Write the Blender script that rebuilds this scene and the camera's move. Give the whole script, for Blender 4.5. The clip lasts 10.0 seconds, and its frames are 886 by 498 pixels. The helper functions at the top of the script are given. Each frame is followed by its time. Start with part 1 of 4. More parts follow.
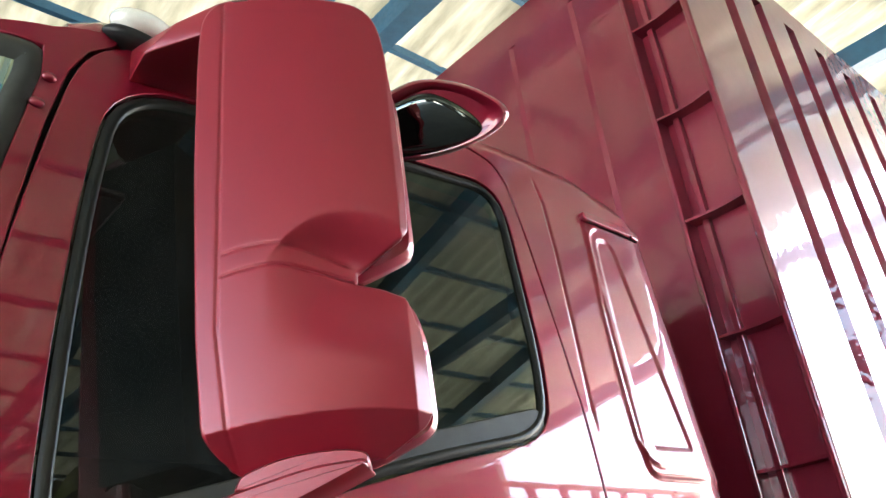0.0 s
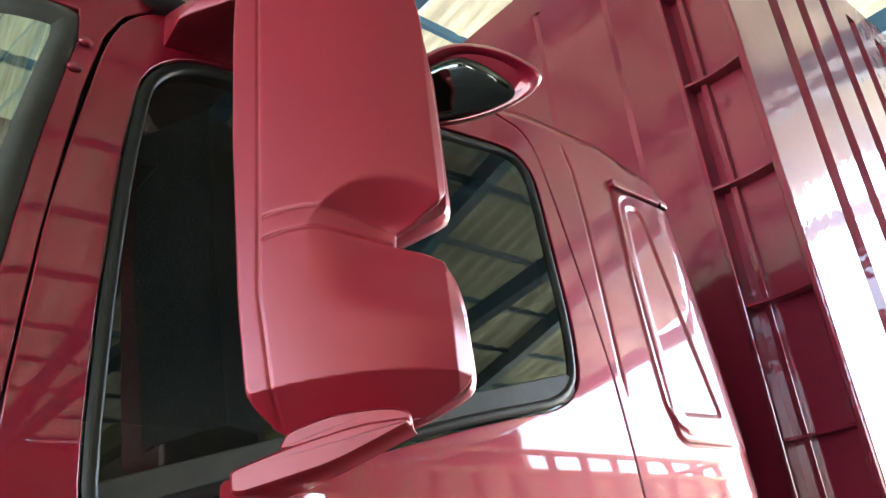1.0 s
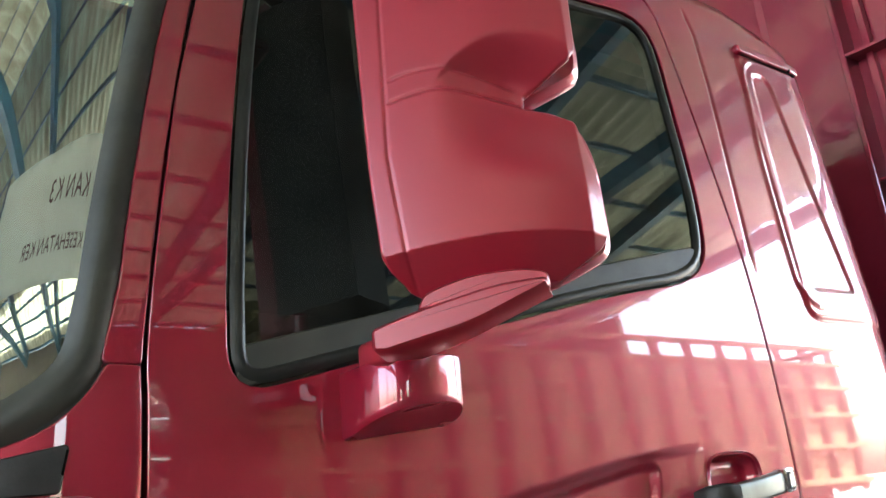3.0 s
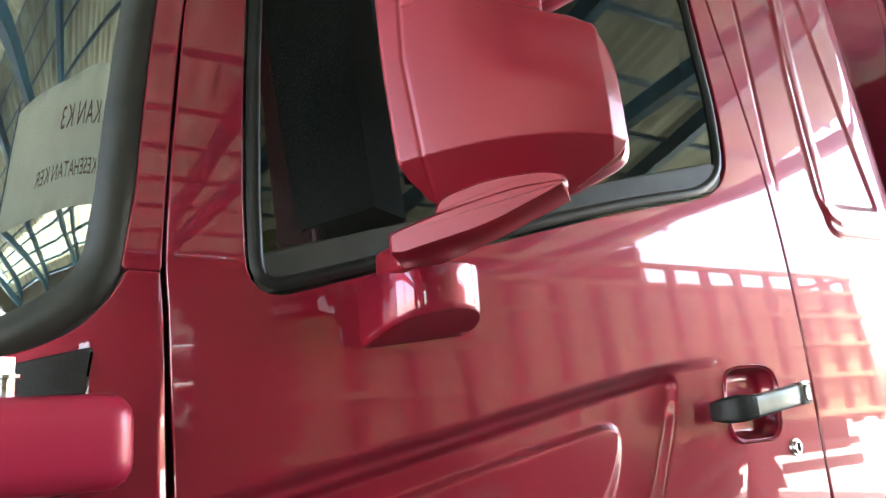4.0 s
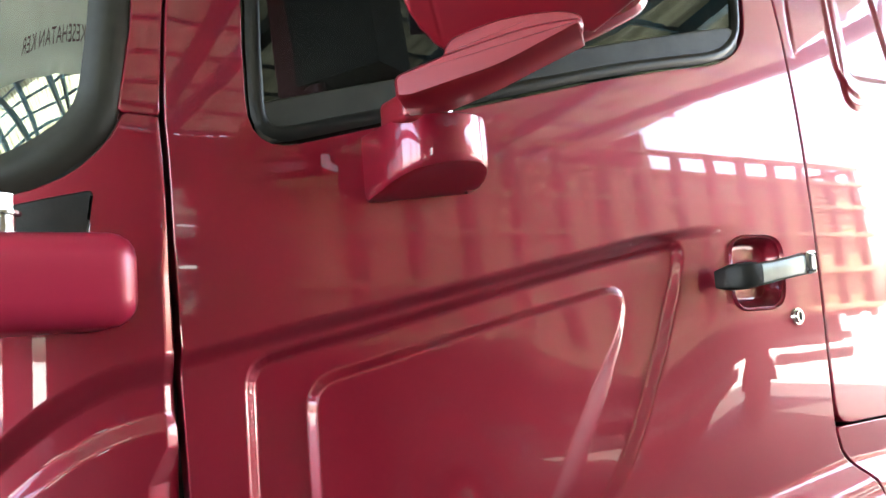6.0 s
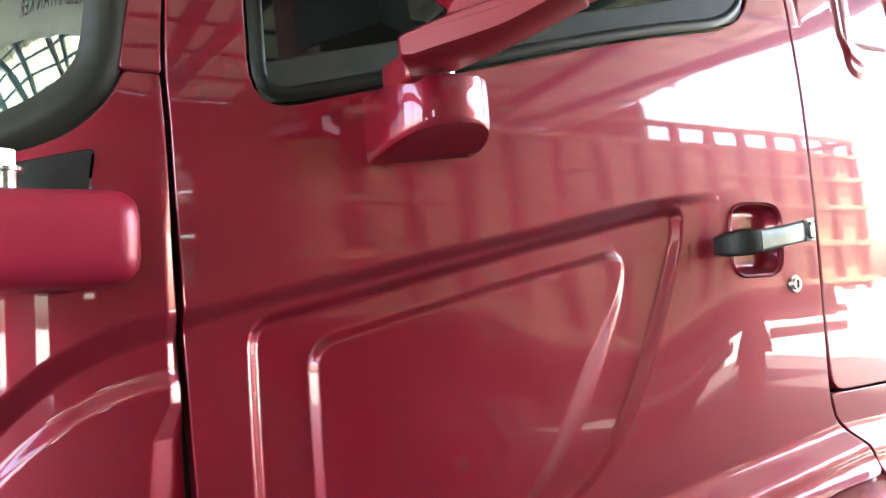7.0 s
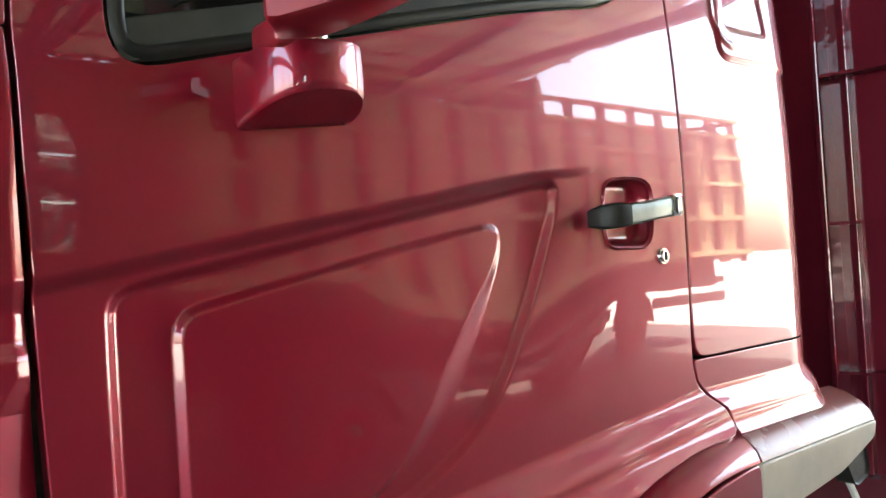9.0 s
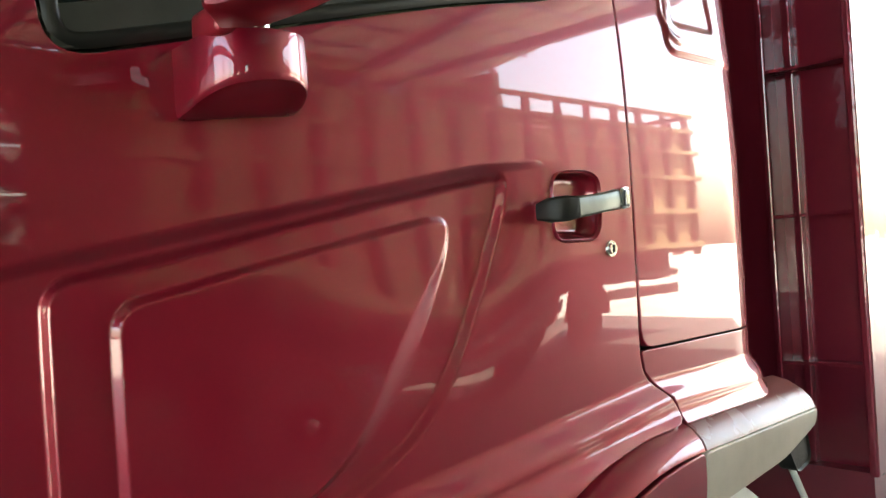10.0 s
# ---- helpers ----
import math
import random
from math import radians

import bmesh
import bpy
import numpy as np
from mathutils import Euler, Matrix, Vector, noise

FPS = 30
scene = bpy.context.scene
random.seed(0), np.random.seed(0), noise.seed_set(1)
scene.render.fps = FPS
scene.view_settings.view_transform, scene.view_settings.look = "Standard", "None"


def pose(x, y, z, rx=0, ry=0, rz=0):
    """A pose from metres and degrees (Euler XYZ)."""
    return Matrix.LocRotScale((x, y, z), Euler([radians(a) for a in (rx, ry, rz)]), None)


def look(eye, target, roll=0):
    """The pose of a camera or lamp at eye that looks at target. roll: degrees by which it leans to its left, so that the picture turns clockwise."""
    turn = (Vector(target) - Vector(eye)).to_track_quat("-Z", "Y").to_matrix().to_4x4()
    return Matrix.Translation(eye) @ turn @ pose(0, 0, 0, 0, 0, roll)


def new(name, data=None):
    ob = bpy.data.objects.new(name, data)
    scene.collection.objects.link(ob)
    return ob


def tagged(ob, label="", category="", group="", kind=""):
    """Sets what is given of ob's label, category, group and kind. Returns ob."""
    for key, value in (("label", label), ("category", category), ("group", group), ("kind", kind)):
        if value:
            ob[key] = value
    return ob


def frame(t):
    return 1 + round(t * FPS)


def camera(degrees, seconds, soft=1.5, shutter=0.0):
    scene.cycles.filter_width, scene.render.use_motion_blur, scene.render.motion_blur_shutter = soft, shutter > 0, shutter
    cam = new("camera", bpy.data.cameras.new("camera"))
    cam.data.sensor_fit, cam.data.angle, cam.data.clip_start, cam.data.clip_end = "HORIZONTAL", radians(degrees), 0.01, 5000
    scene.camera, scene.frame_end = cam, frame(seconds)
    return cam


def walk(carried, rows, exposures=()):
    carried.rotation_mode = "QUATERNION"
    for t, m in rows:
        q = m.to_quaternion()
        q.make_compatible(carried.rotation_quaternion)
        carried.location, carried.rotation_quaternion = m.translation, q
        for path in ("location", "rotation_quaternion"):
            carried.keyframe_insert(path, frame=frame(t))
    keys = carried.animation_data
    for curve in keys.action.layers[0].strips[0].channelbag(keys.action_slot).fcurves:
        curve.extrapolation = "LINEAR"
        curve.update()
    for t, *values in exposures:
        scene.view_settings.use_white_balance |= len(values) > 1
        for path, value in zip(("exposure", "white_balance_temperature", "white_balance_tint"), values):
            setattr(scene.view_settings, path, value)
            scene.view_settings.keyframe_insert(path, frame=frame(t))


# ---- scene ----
from mathutils.geometry import delaunay_2d_cdt

cam = camera(58.6, 10.0)
PATH = [
    (0, (-0.148, -0.812, 1.606), (1.101, 0.468, 2.502), -7.0),
    (0.5, (-0.155, -0.804, 1.602), (1.096, 0.493, 2.471), -6.9),
    (1, (-0.163, -0.795, 1.599), (1.066, 0.541, 2.436), -6.3),
    (1.5, (-0.171, -0.788, 1.595), (1.019, 0.604, 2.398), -5.7),
    (2, (-0.178, -0.776, 1.587), (0.959, 0.682, 2.35), -5.2),
    (2.5, (-0.181, -0.765, 1.581), (0.918, 0.751, 2.284), -5.1),
    (2.7, (-0.179, -0.755, 1.581), (0.911, 0.783, 2.248), -4.9),
    (3.8, (-0.169, -0.744, 1.555), (0.877, 0.885, 2.058), -4.6),
    (4, (-0.17, -0.738, 1.551), (0.884, 0.897, 2.018), -4.7),
    (4.5, (-0.166, -0.729, 1.537), (0.891, 0.928, 1.907), -4.8),
    (5, (-0.165, -0.723, 1.529), (0.892, 0.947, 1.838), -4.6),
    (5.5, (-0.162, -0.716, 1.52), (0.894, 0.963, 1.771), -4.3),
    (7, (-0.168, -0.712, 1.504), (0.894, 0.977, 1.639), -3.6),
    (7.5, (-0.168, -0.714, 1.5), (0.914, 0.965, 1.597), -3.2),
    (8, (-0.164, -0.717, 1.498), (0.96, 0.935, 1.576), -3.3),
    (8.5, (-0.155, -0.72, 1.5), (1.046, 0.879, 1.559), -3.3),
    (9, (-0.145, -0.724, 1.502), (1.124, 0.821, 1.547), -3.3),
    (9.5, (-0.138, -0.727, 1.502), (1.181, 0.777, 1.537), -3.4),
    (10, (-0.133, -0.731, 1.501), (1.214, 0.747, 1.522), -3.4),
]
walk(cam, [(t, look(eye, target, roll)) for t, eye, target, roll in PATH],
     exposures=[(0, 4.58, 6650, 10), (2.5, 4.62, 6700, 10), (7.5, 4.62, 6650, 9), (9.0, 4.30, 7000, 7), (10, 4.04, 7500, 5)])

# ---- light ----
world = bpy.data.worlds.new("sky")
scene.world = world
world.use_nodes = True
wn, wl = world.node_tree.nodes, world.node_tree.links
SUN_EL, SUN_AZ = 60.0, 60.0
sky = wn.new("ShaderNodeTexSky")
sky.sky_type, sky.sun_disc = "NISHITA", False
sky.sun_elevation, sky.sun_rotation = radians(SUN_EL), radians(SUN_AZ)
sky.dust_density, sky.air_density = 3.6, 1.2
wl.new(sky.outputs[0], wn["Background"].inputs[0])
wn["Background"].inputs[1].default_value = 0.15
sun = new("sun", bpy.data.lights.new("sun", "SUN"))
sun.data.energy, sun.data.angle, sun.data.color = 4.0, radians(0.6), (1.0, 0.95, 0.88)
az = radians(SUN_AZ)
sun.matrix_world = look((0, 0, 0), (-math.sin(az) * math.cos(radians(SUN_EL)), -math.cos(az) * math.cos(radians(SUN_EL)), -math.sin(radians(SUN_EL))))


# ---- materials ----
def tree(name):
    m = bpy.data.materials.new(name)
    m.use_nodes = True
    n, l = m.node_tree.nodes, m.node_tree.links
    return m, n, l, n["Principled BSDF"]


def noisy(n, l, scale, detail=4.0, rough=0.55, coord="Object", stretch=(1, 1, 1)):
    c = n.new("ShaderNodeTexCoord")
    mp = n.new("ShaderNodeMapping")
    mp.inputs["Scale"].default_value = stretch
    t = n.new("ShaderNodeTexNoise")
    t.inputs["Scale"].default_value, t.inputs["Detail"].default_value, t.inputs["Roughness"].default_value = scale, detail, rough
    l.new(c.outputs[coord], mp.inputs[0])
    l.new(mp.outputs[0], t.inputs["Vector"])
    return t.outputs["Fac"]


def ramp(n, l, fac, stops):
    r = n.new("ShaderNodeValToRGB")
    while len(r.color_ramp.elements) < len(stops):
        r.color_ramp.elements.new(0.5)
    for e, (p, c) in zip(r.color_ramp.elements, stops):
        e.position, e.color = p, (*c, 1)
    l.new(fac, r.inputs[0])
    return r.outputs[0]


def surface(name, a, b, scale=8.0, rough=(0.5, 0.7), metal=0.0, bump=0.0, bump_scale=60.0, stretch=(1, 1, 1), coat=0.0, spec=0.5):
    m, n, l, p = tree(name)
    f = noisy(n, l, scale, stretch=stretch)
    l.new(ramp(n, l, f, [(0.3, a), (0.7, b)]), p.inputs["Base Color"])
    g = noisy(n, l, scale * 5.3, stretch=stretch)
    l.new(ramp(n, l, g, [(0.3, (rough[0],) * 3), (0.7, (rough[1],) * 3)]), p.inputs["Roughness"])
    p.inputs["Metallic"].default_value, p.inputs["Coat Weight"].default_value = metal, coat
    p.inputs["Specular IOR Level"].default_value = spec
    if bump:
        b = n.new("ShaderNodeBump")
        b.inputs["Strength"].default_value, b.inputs["Distance"].default_value = 1.0, bump
        l.new(noisy(n, l, bump_scale, 6.0, stretch=stretch), b.inputs["Height"])
        l.new(b.outputs[0], p.inputs["Normal"])
    return m


def car_paint(name, a, b, peel=0.00003, dents=0.0, coat=1.60):
    """Metallic base under a glossy clear coat, with a little orange peel and dusty specks."""
    m, n, l, p = tree(name)
    f = noisy(n, l, 3.0)
    l.new(ramp(n, l, f, [(0.35, a), (0.65, b)]), p.inputs["Base Color"])
    p.inputs["Metallic"].default_value = 0.45
    p.inputs["Specular IOR Level"].default_value = 0.25
    p.inputs["Roughness"].default_value = 0.42
    p.inputs["Coat Weight"].default_value, p.inputs["Coat IOR"].default_value = 1.0, coat
    d = noisy(n, l, 260.0, 3.0)
    l.new(ramp(n, l, d, [(0.62, (0.02, 0.02, 0.02)), (0.8, (0.16, 0.16, 0.16))]), p.inputs["Coat Roughness"])
    w = noisy(n, l, 34.0, 1.0)
    bp = n.new("ShaderNodeBump")
    bp.inputs["Strength"].default_value, bp.inputs["Distance"].default_value = 1.0, peel
    l.new(w, bp.inputs["Height"])
    if dents:
        dn = n.new("ShaderNodeBump")
        dn.inputs["Strength"].default_value, dn.inputs["Distance"].default_value = 1.0, dents
        l.new(noisy(n, l, 4.0, 2.0, stretch=(1, 1, 0.7)), dn.inputs["Height"])
        l.new(dn.outputs[0], bp.inputs["Normal"])
    l.new(bp.outputs[0], p.inputs["Coat Normal"])
    return m


def pane(name, tint, gloss=1.5, film=0.0, veil=0.013):
    """Thin tinted glass: see-through with a mirror reflection that grows at grazing angles. film: the share that a sun film mirrors."""
    m, n, l, p = tree(name)
    n.remove(p)
    tr, gl, mix, fr = n.new("ShaderNodeBsdfTransparent"), n.new("ShaderNodeBsdfGlossy"), n.new("ShaderNodeMixShader"), n.new("ShaderNodeFresnel")
    add = n.new("ShaderNodeMath")
    add.operation, add.use_clamp = "ADD", True
    add.inputs[1].default_value = film
    tr.inputs[0].default_value = (*tint, 1)
    gl.inputs["Roughness"].default_value = 0.0
    gl.inputs[0].default_value = (0.88, 1.0, 0.90, 1)
    fr.inputs[0].default_value = gloss
    l.new(fr.outputs[0], add.inputs[0])
    l.new(add.outputs[0], mix.inputs[0])
    l.new(tr.outputs[0], mix.inputs[1])
    l.new(gl.outputs[0], mix.inputs[2])
    # a faint diffuse share imitates haze, lifting the black parts of the glass
    df, dm = n.new("ShaderNodeBsdfDiffuse"), n.new("ShaderNodeMixShader")
    df.inputs[0].default_value = (0.45, 0.43, 0.36, 1)
    l.new(ramp(n, l, noisy(n, l, 9.0), [(0.3, (veil * 0.6,) * 3), (0.7, (veil * 1.6,) * 3)]), dm.inputs[0])
    l.new(mix.outputs[0], dm.inputs[1])
    l.new(df.outputs[0], dm.inputs[2])
    l.new(dm.outputs[0], n["Material Output"].inputs[0])
    return m


def satin_paint(name, a, b):
    """Painted plastic with a soft sheen."""
    m, n, l, p = tree(name)
    l.new(ramp(n, l, noisy(n, l, 3.0, 2.0), [(0.35, a), (0.65, b)]), p.inputs["Base Color"])
    p.inputs["Metallic"].default_value, p.inputs["Roughness"].default_value, p.inputs["Specular IOR Level"].default_value = 0.15, 0.31, 0.6
    return m


RED = car_paint("red metallic paint", (0.22, 0.003, 0.018), (0.26, 0.005, 0.024))
RED_BOX = car_paint("red body paint", (0.15, 0.009, 0.023), (0.18, 0.013, 0.029), 0.0005, 0.004)
PLASTIC_RED = satin_paint("satin red mirror shell", (0.22, 0.010, 0.020), (0.25, 0.013, 0.025))
BRACKET_RED = satin_paint("satin red bracket paint", (0.32, 0.011, 0.042), (0.37, 0.015, 0.050))
SEAL = surface("weathered grey rubber", (0.022, 0.023, 0.018), (0.036, 0.037, 0.030), 25, (0.42, 0.5), spec=0.3)
RUBBER = surface("black rubber", (0.006, 0.007, 0.006), (0.013, 0.014, 0.012), 30, (0.30, 0.33), spec=0.3)
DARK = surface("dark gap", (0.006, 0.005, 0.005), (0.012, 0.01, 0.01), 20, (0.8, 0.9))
BLACK = surface("black plastic", (0.008, 0.008, 0.008), (0.016, 0.016, 0.015), 40, (0.35, 0.5), bump=0.0002, bump_scale=400, spec=0.25)
GREYMETAL = surface("grey metallic trim", (0.10, 0.112, 0.104), (0.14, 0.153, 0.145), 30, (0.3, 0.4), metal=0.7)
CHROME = surface("worn chrome", (0.55, 0.55, 0.54), (0.7, 0.7, 0.69), 30, (0.12, 0.3), metal=1.0)
GLASS = pane("tinted side glass", (0.10, 0.12, 0.09), 1.5, 0.0)
SCREEN = pane("green windscreen glass", (0.35, 0.45, 0.38), 1.5, 0.31)
WHITE = surface("pale painted steel", (0.62, 0.61, 0.57), (0.74, 0.73, 0.69), 6, (0.4, 0.6))
DARKMIRROR = surface("dark mirror glass", (0.10, 0.11, 0.10), (0.12, 0.13, 0.12), 5, (0.02, 0.05), metal=1.0)
CLEAR = surface("frosted lamp lens", (0.62, 0.62, 0.54), (0.72, 0.72, 0.64), 30, (0.15, 0.3), coat=1.0)
# pale colour stands in for bright ground mirrored in the step guard
GUARD = surface("pale plastic toned by ground glare", (0.36, 0.31, 0.255), (0.45, 0.395, 0.33), 9, (0.35, 0.5), bump=0.0003, bump_scale=300)
# red trim lightened in its base colour to imitate glare
TRIM = surface("reddish trim paled by glare", (0.24, 0.085, 0.085), (0.28, 0.105, 0.10), 3, (0.22, 0.30), bump=0.0001, bump_scale=300)
CABIN = surface("dark cabin lining", (0.02, 0.02, 0.018), (0.04, 0.04, 0.035), 20, (0.7, 0.9))


# ---- making meshes ----
def part(name, bm, material, parent=None, label="", smooth=False, angle=35):
    me = bpy.data.meshes.new(name)
    if smooth:
        for f in bm.faces:
            f.smooth = True
        for e in bm.edges:
            e.smooth = not (len(e.link_faces) == 2 and e.calc_face_angle(0) > radians(angle))
    bm.to_mesh(me)
    bm.free()
    for mt in material if isinstance(material, (list, tuple)) else (material,):
        me.materials.append(mt)
    ob = new(name, me)
    ob.parent = parent
    if label:
        ob["label"] = label
    return ob


def thing(name, label, category, group="", kind="", at=(0, 0, 0)):
    ob = new(name)
    ob.location = at
    return tagged(ob, label, category, group, kind)


def box(bm, lo, hi, bevel=0.0, seg=2, m=None):
    r = bmesh.ops.create_cube(bm, size=1)
    vs = r["verts"]
    for v in vs:
        v.co = Vector([(lo[k] + hi[k]) / 2 + v.co[k] * (hi[k] - lo[k]) for k in range(3)])
    if bevel:
        es = list({e for v in vs for e in v.link_edges})
        out = bmesh.ops.bevel(bm, geom=es, offset=bevel, segments=seg, profile=0.5, affect="EDGES")
        vs = list({v for f in out["faces"] for v in f.verts} | {v for v in vs if v.is_valid})
    if m is not None:
        bmesh.ops.transform(bm, matrix=m, verts=vs)
    return vs


def boxed(lo, hi, bevel=0.0, seg=2, m=None):
    bm = bmesh.new()
    box(bm, lo, hi, bevel, seg, m)
    return bm


def rod(bm, a, b, r, n=16, r2=None, caps=True):
    a, b = Vector(a), Vector(b)
    d = b - a
    m = Matrix.Translation((a + b) / 2) @ d.to_track_quat("Z", "Y").to_matrix().to_4x4()
    return bmesh.ops.create_cone(bm, cap_ends=caps, segments=n, radius1=r, radius2=r if r2 is None else r2, depth=d.length, matrix=m)["verts"]


def inside_offset(poly, d):
    """A closed outline moved outwards by d (inwards if negative); it runs counter-clockwise."""
    out = []
    n = len(poly)
    for i, p in enumerate(poly):
        a, b = Vector(poly[i - 1]), Vector(poly[(i + 1) % n])
        t = (b - a).normalized()
        out.append((p[0] + t.y * d, p[1] - t.x * d))
    return out


def rounded(poly, radii, n=6):
    """Corners of an outline replaced by arcs-like quadratic curves."""
    out = []
    k = len(poly)
    if not isinstance(radii, (list, tuple)):
        radii = [radii] * k
    for i, p in enumerate(poly):
        p, a, b = Vector(p), Vector(poly[i - 1]), Vector(poly[(i + 1) % k])
        ra, rb = min(radii[i], (a - p).length * 0.48), min(radii[i], (b - p).length * 0.48)
        q0, q1 = p + (a - p).normalized() * ra, p + (b - p).normalized() * rb
        if radii[i] <= 0:
            out.append(tuple(p))
            continue
        for j in range(n + 1):
            s = j / n
            out.append(tuple(q0 * (1 - s) ** 2 + p * 2 * s * (1 - s) + q1 * s * s))
    return out


def spread(poly, step):
    """Points added along a closed outline so that none are further apart than step."""
    out = []
    for i, p in enumerate(poly):
        a, b = Vector(p), Vector(poly[(i + 1) % len(poly)])
        k = max(1, int((b - a).length / step))
        out += [tuple(a.lerp(b, j / k)) for j in range(k)]
    return out


def area(poly):
    return sum(poly[i - 1][0] * p[1] - p[0] * poly[i - 1][1] for i, p in enumerate(poly)) / 2


def ccw(poly):
    return poly if area(poly) > 0 else poly[::-1]


def signed(poly):
    """A function of arrays x, z: the distance to a closed outline, negative inside."""
    p = np.array(ccw(poly))
    q = np.roll(p, -1, 0)
    (x0, z0), (x1, z1) = p.min(0), p.max(0)

    def dist(x, z):
        x, z = np.broadcast_arrays(np.asarray(x, float), np.asarray(z, float))
        out = np.hypot(np.maximum(0, np.maximum(x0 - x, x - x1)), np.maximum(0, np.maximum(z0 - z, z - z1)))
        near = out < 0.04
        out[near] = exact(x[near], z[near])
        return out

    def exact(x, z):
        best, wind = np.full(x.shape, 1e9), np.zeros(x.shape, bool)
        for (ax, az_), (bx, bz) in zip(p, q):
            ex, ez = bx - ax, bz - az_
            s = np.clip(((x - ax) * ex + (z - az_) * ez) / (ex * ex + ez * ez + 1e-12), 0, 1)
            best = np.minimum(best, np.hypot(x - ax - s * ex, z - az_ - s * ez))
            if abs(ez) > 1e-12:
                wind ^= ((az_ > z) != (bz > z)) & (x < (bx - ax) * (z - az_) / ez + ax)
        return np.where(wind, -best, best)

    return dist


def ease(s):
    s = np.clip(s, 0, 1)
    return s * s * (3 - 2 * s)


def skin(name, outline, height, material, parent, holes=(), step=0.03, fine=0.006, lip=0.0022, depth=0.02, label="", place=None, bent=2.5e-5):
    """A pressed sheet: an outline in x and z, netted finely where it is bent, given the depth y = height(x, z), with rounded edges that turn inwards.
    place: turns arrays x, y, z into world points, for sheets that bend."""
    loops = [spread(ccw(outline), fine * 1.5)] + [spread(ccw(h), fine * 1.5) for h in holes]
    far = signed(outline)
    gaps = [signed(h) for h in holes]

    def deep(x, z):
        d = far(x, z)
        for g in gaps:
            d = np.maximum(d, -g(x, z))
        return d

    xs, zs = [p[0] for p in outline], [p[1] for p in outline]

    def net(st):
        gx, gz = np.meshgrid(np.arange(min(xs) + st / 2, max(xs), st), np.arange(min(zs) + st / 2, max(zs), st))
        gx[1::2] += st / 2
        return gx.ravel(), gz.ravel()

    cx, cz = net(step)
    e = fine
    flat_enough = abs(height(cx + e, cz) + height(cx - e, cz) - 2 * height(cx, cz)) + abs(height(cx, cz + e) + height(cx, cz - e) - 2 * height(cx, cz)) <= bent
    keep = (deep(cx, cz) < -step * 0.35) & flat_enough
    cx, cz = cx[keep], cz[keep]
    fxs, fzs = [], []
    for st, low, high in ((fine, bent, 1.6e-4), (fine * 0.45, 1.6e-4, 9.0)):
        fx, fz = net(st)
        e = fine
        h0 = height(fx, fz)
        bend = abs(height(fx + e, fz) + height(fx - e, fz) - 2 * h0) + abs(height(fx, fz + e) + height(fx, fz - e) - 2 * h0)
        keep = (bend > low) & (bend <= high)
        fx, fz = fx[keep], fz[keep]
        keep = deep(fx, fz) < -st * 0.5
        fxs.append(fx[keep])
        fzs.append(fz[keep])

    def clear_of(ax, az_, bx, bz, gap):
        """Which points a have no point b close by."""
        cells = set()
        for i, j in zip(np.floor(bx / gap).astype(int).tolist(), np.floor(bz / gap).astype(int).tolist()):
            cells.update((i + di, j + dj) for di in (-1, 0, 1) for dj in (-1, 0, 1))
        return np.array([k not in cells for k in zip(np.floor(ax / gap).astype(int).tolist(), np.floor(az_ / gap).astype(int).tolist())], bool)

    ok = clear_of(fxs[0], fzs[0], fxs[1], fzs[1], fine * 0.28)
    fx, fz = np.concatenate([fxs[0][ok], fxs[1]]), np.concatenate([fzs[0][ok], fzs[1]])
    ok = clear_of(cx, cz, fx, fz, fine * 0.6)
    cx, cz = cx[ok], cz[ok]
    pts2, edges = [], []
    for lp in loops:
        b = len(pts2)
        pts2 += [Vector(p) for p in lp]
        edges += [(b + i, b + (i + 1) % len(lp)) for i in range(len(lp))]
    pts2 += [Vector((float(a), float(b))) for a, b in zip(np.r_[cx, fx], np.r_[cz, fz])]
    got = delaunay_2d_cdt(pts2, edges, [], 0, 1e-7)
    co = np.array([tuple(v) for v in got[0]])
    x, z = co[:, 0], co[:, 1]
    tri = np.array([f for f in got[2] if len(f) == 3])
    mid = co[tri].mean(1)
    tri = tri[deep(mid[:, 0], mid[:, 1]) < 0]
    put = place or (lambda x, y, z: np.stack([x, y, z], -1))

    def world_at(x, z):
        return put(x, height(x, z), z)

    e = 1e-3
    nrm = np.cross(world_at(x + e, z) - world_at(x - e, z), world_at(x, z + e) - world_at(x, z - e))
    nrm /= np.linalg.norm(nrm, axis=1)[:, None] + 1e-12
    pts = world_at(x, z)
    wind = np.cross(pts[tri[:, 1]] - pts[tri[:, 0]], pts[tri[:, 2]] - pts[tri[:, 0]])
    flip = (wind * nrm[tri].mean(1)).sum(1) < 0
    tri[flip] = tri[flip][:, ::-1]
    verts, norms, faces = [tuple(p) for p in pts], [tuple(q) for q in nrm], tri.tolist()
    if depth:
        count, side = {}, {}
        for t in tri.tolist():
            for k in range(3):
                key = (t[k], t[(k + 1) % 3])
                count[tuple(sorted(key))] = count.get(tuple(sorted(key)), 0) + 1
                side[tuple(sorted(key))] = key
        rim = np.array([side[k] for k, c in count.items() if c == 1])
        at = co[rim].mean(1)
        rim = rim[deep(at[:, 0], at[:, 1]) > -1e-5].tolist()
        out2 = {}
        for i, j in rim:
            t2 = co[j] - co[i]
            o = np.array([t2[1], -t2[0]]) / (np.linalg.norm(t2) + 1e-12)
            probe = (co[i] + co[j]) / 2 + o * 1e-4
            if deep(np.array([probe[0]]), np.array([probe[1]]))[0] < 0:
                o = -o
            for w in (i, j):
                out2[w] = out2.get(w, 0) + o
        ring = {}
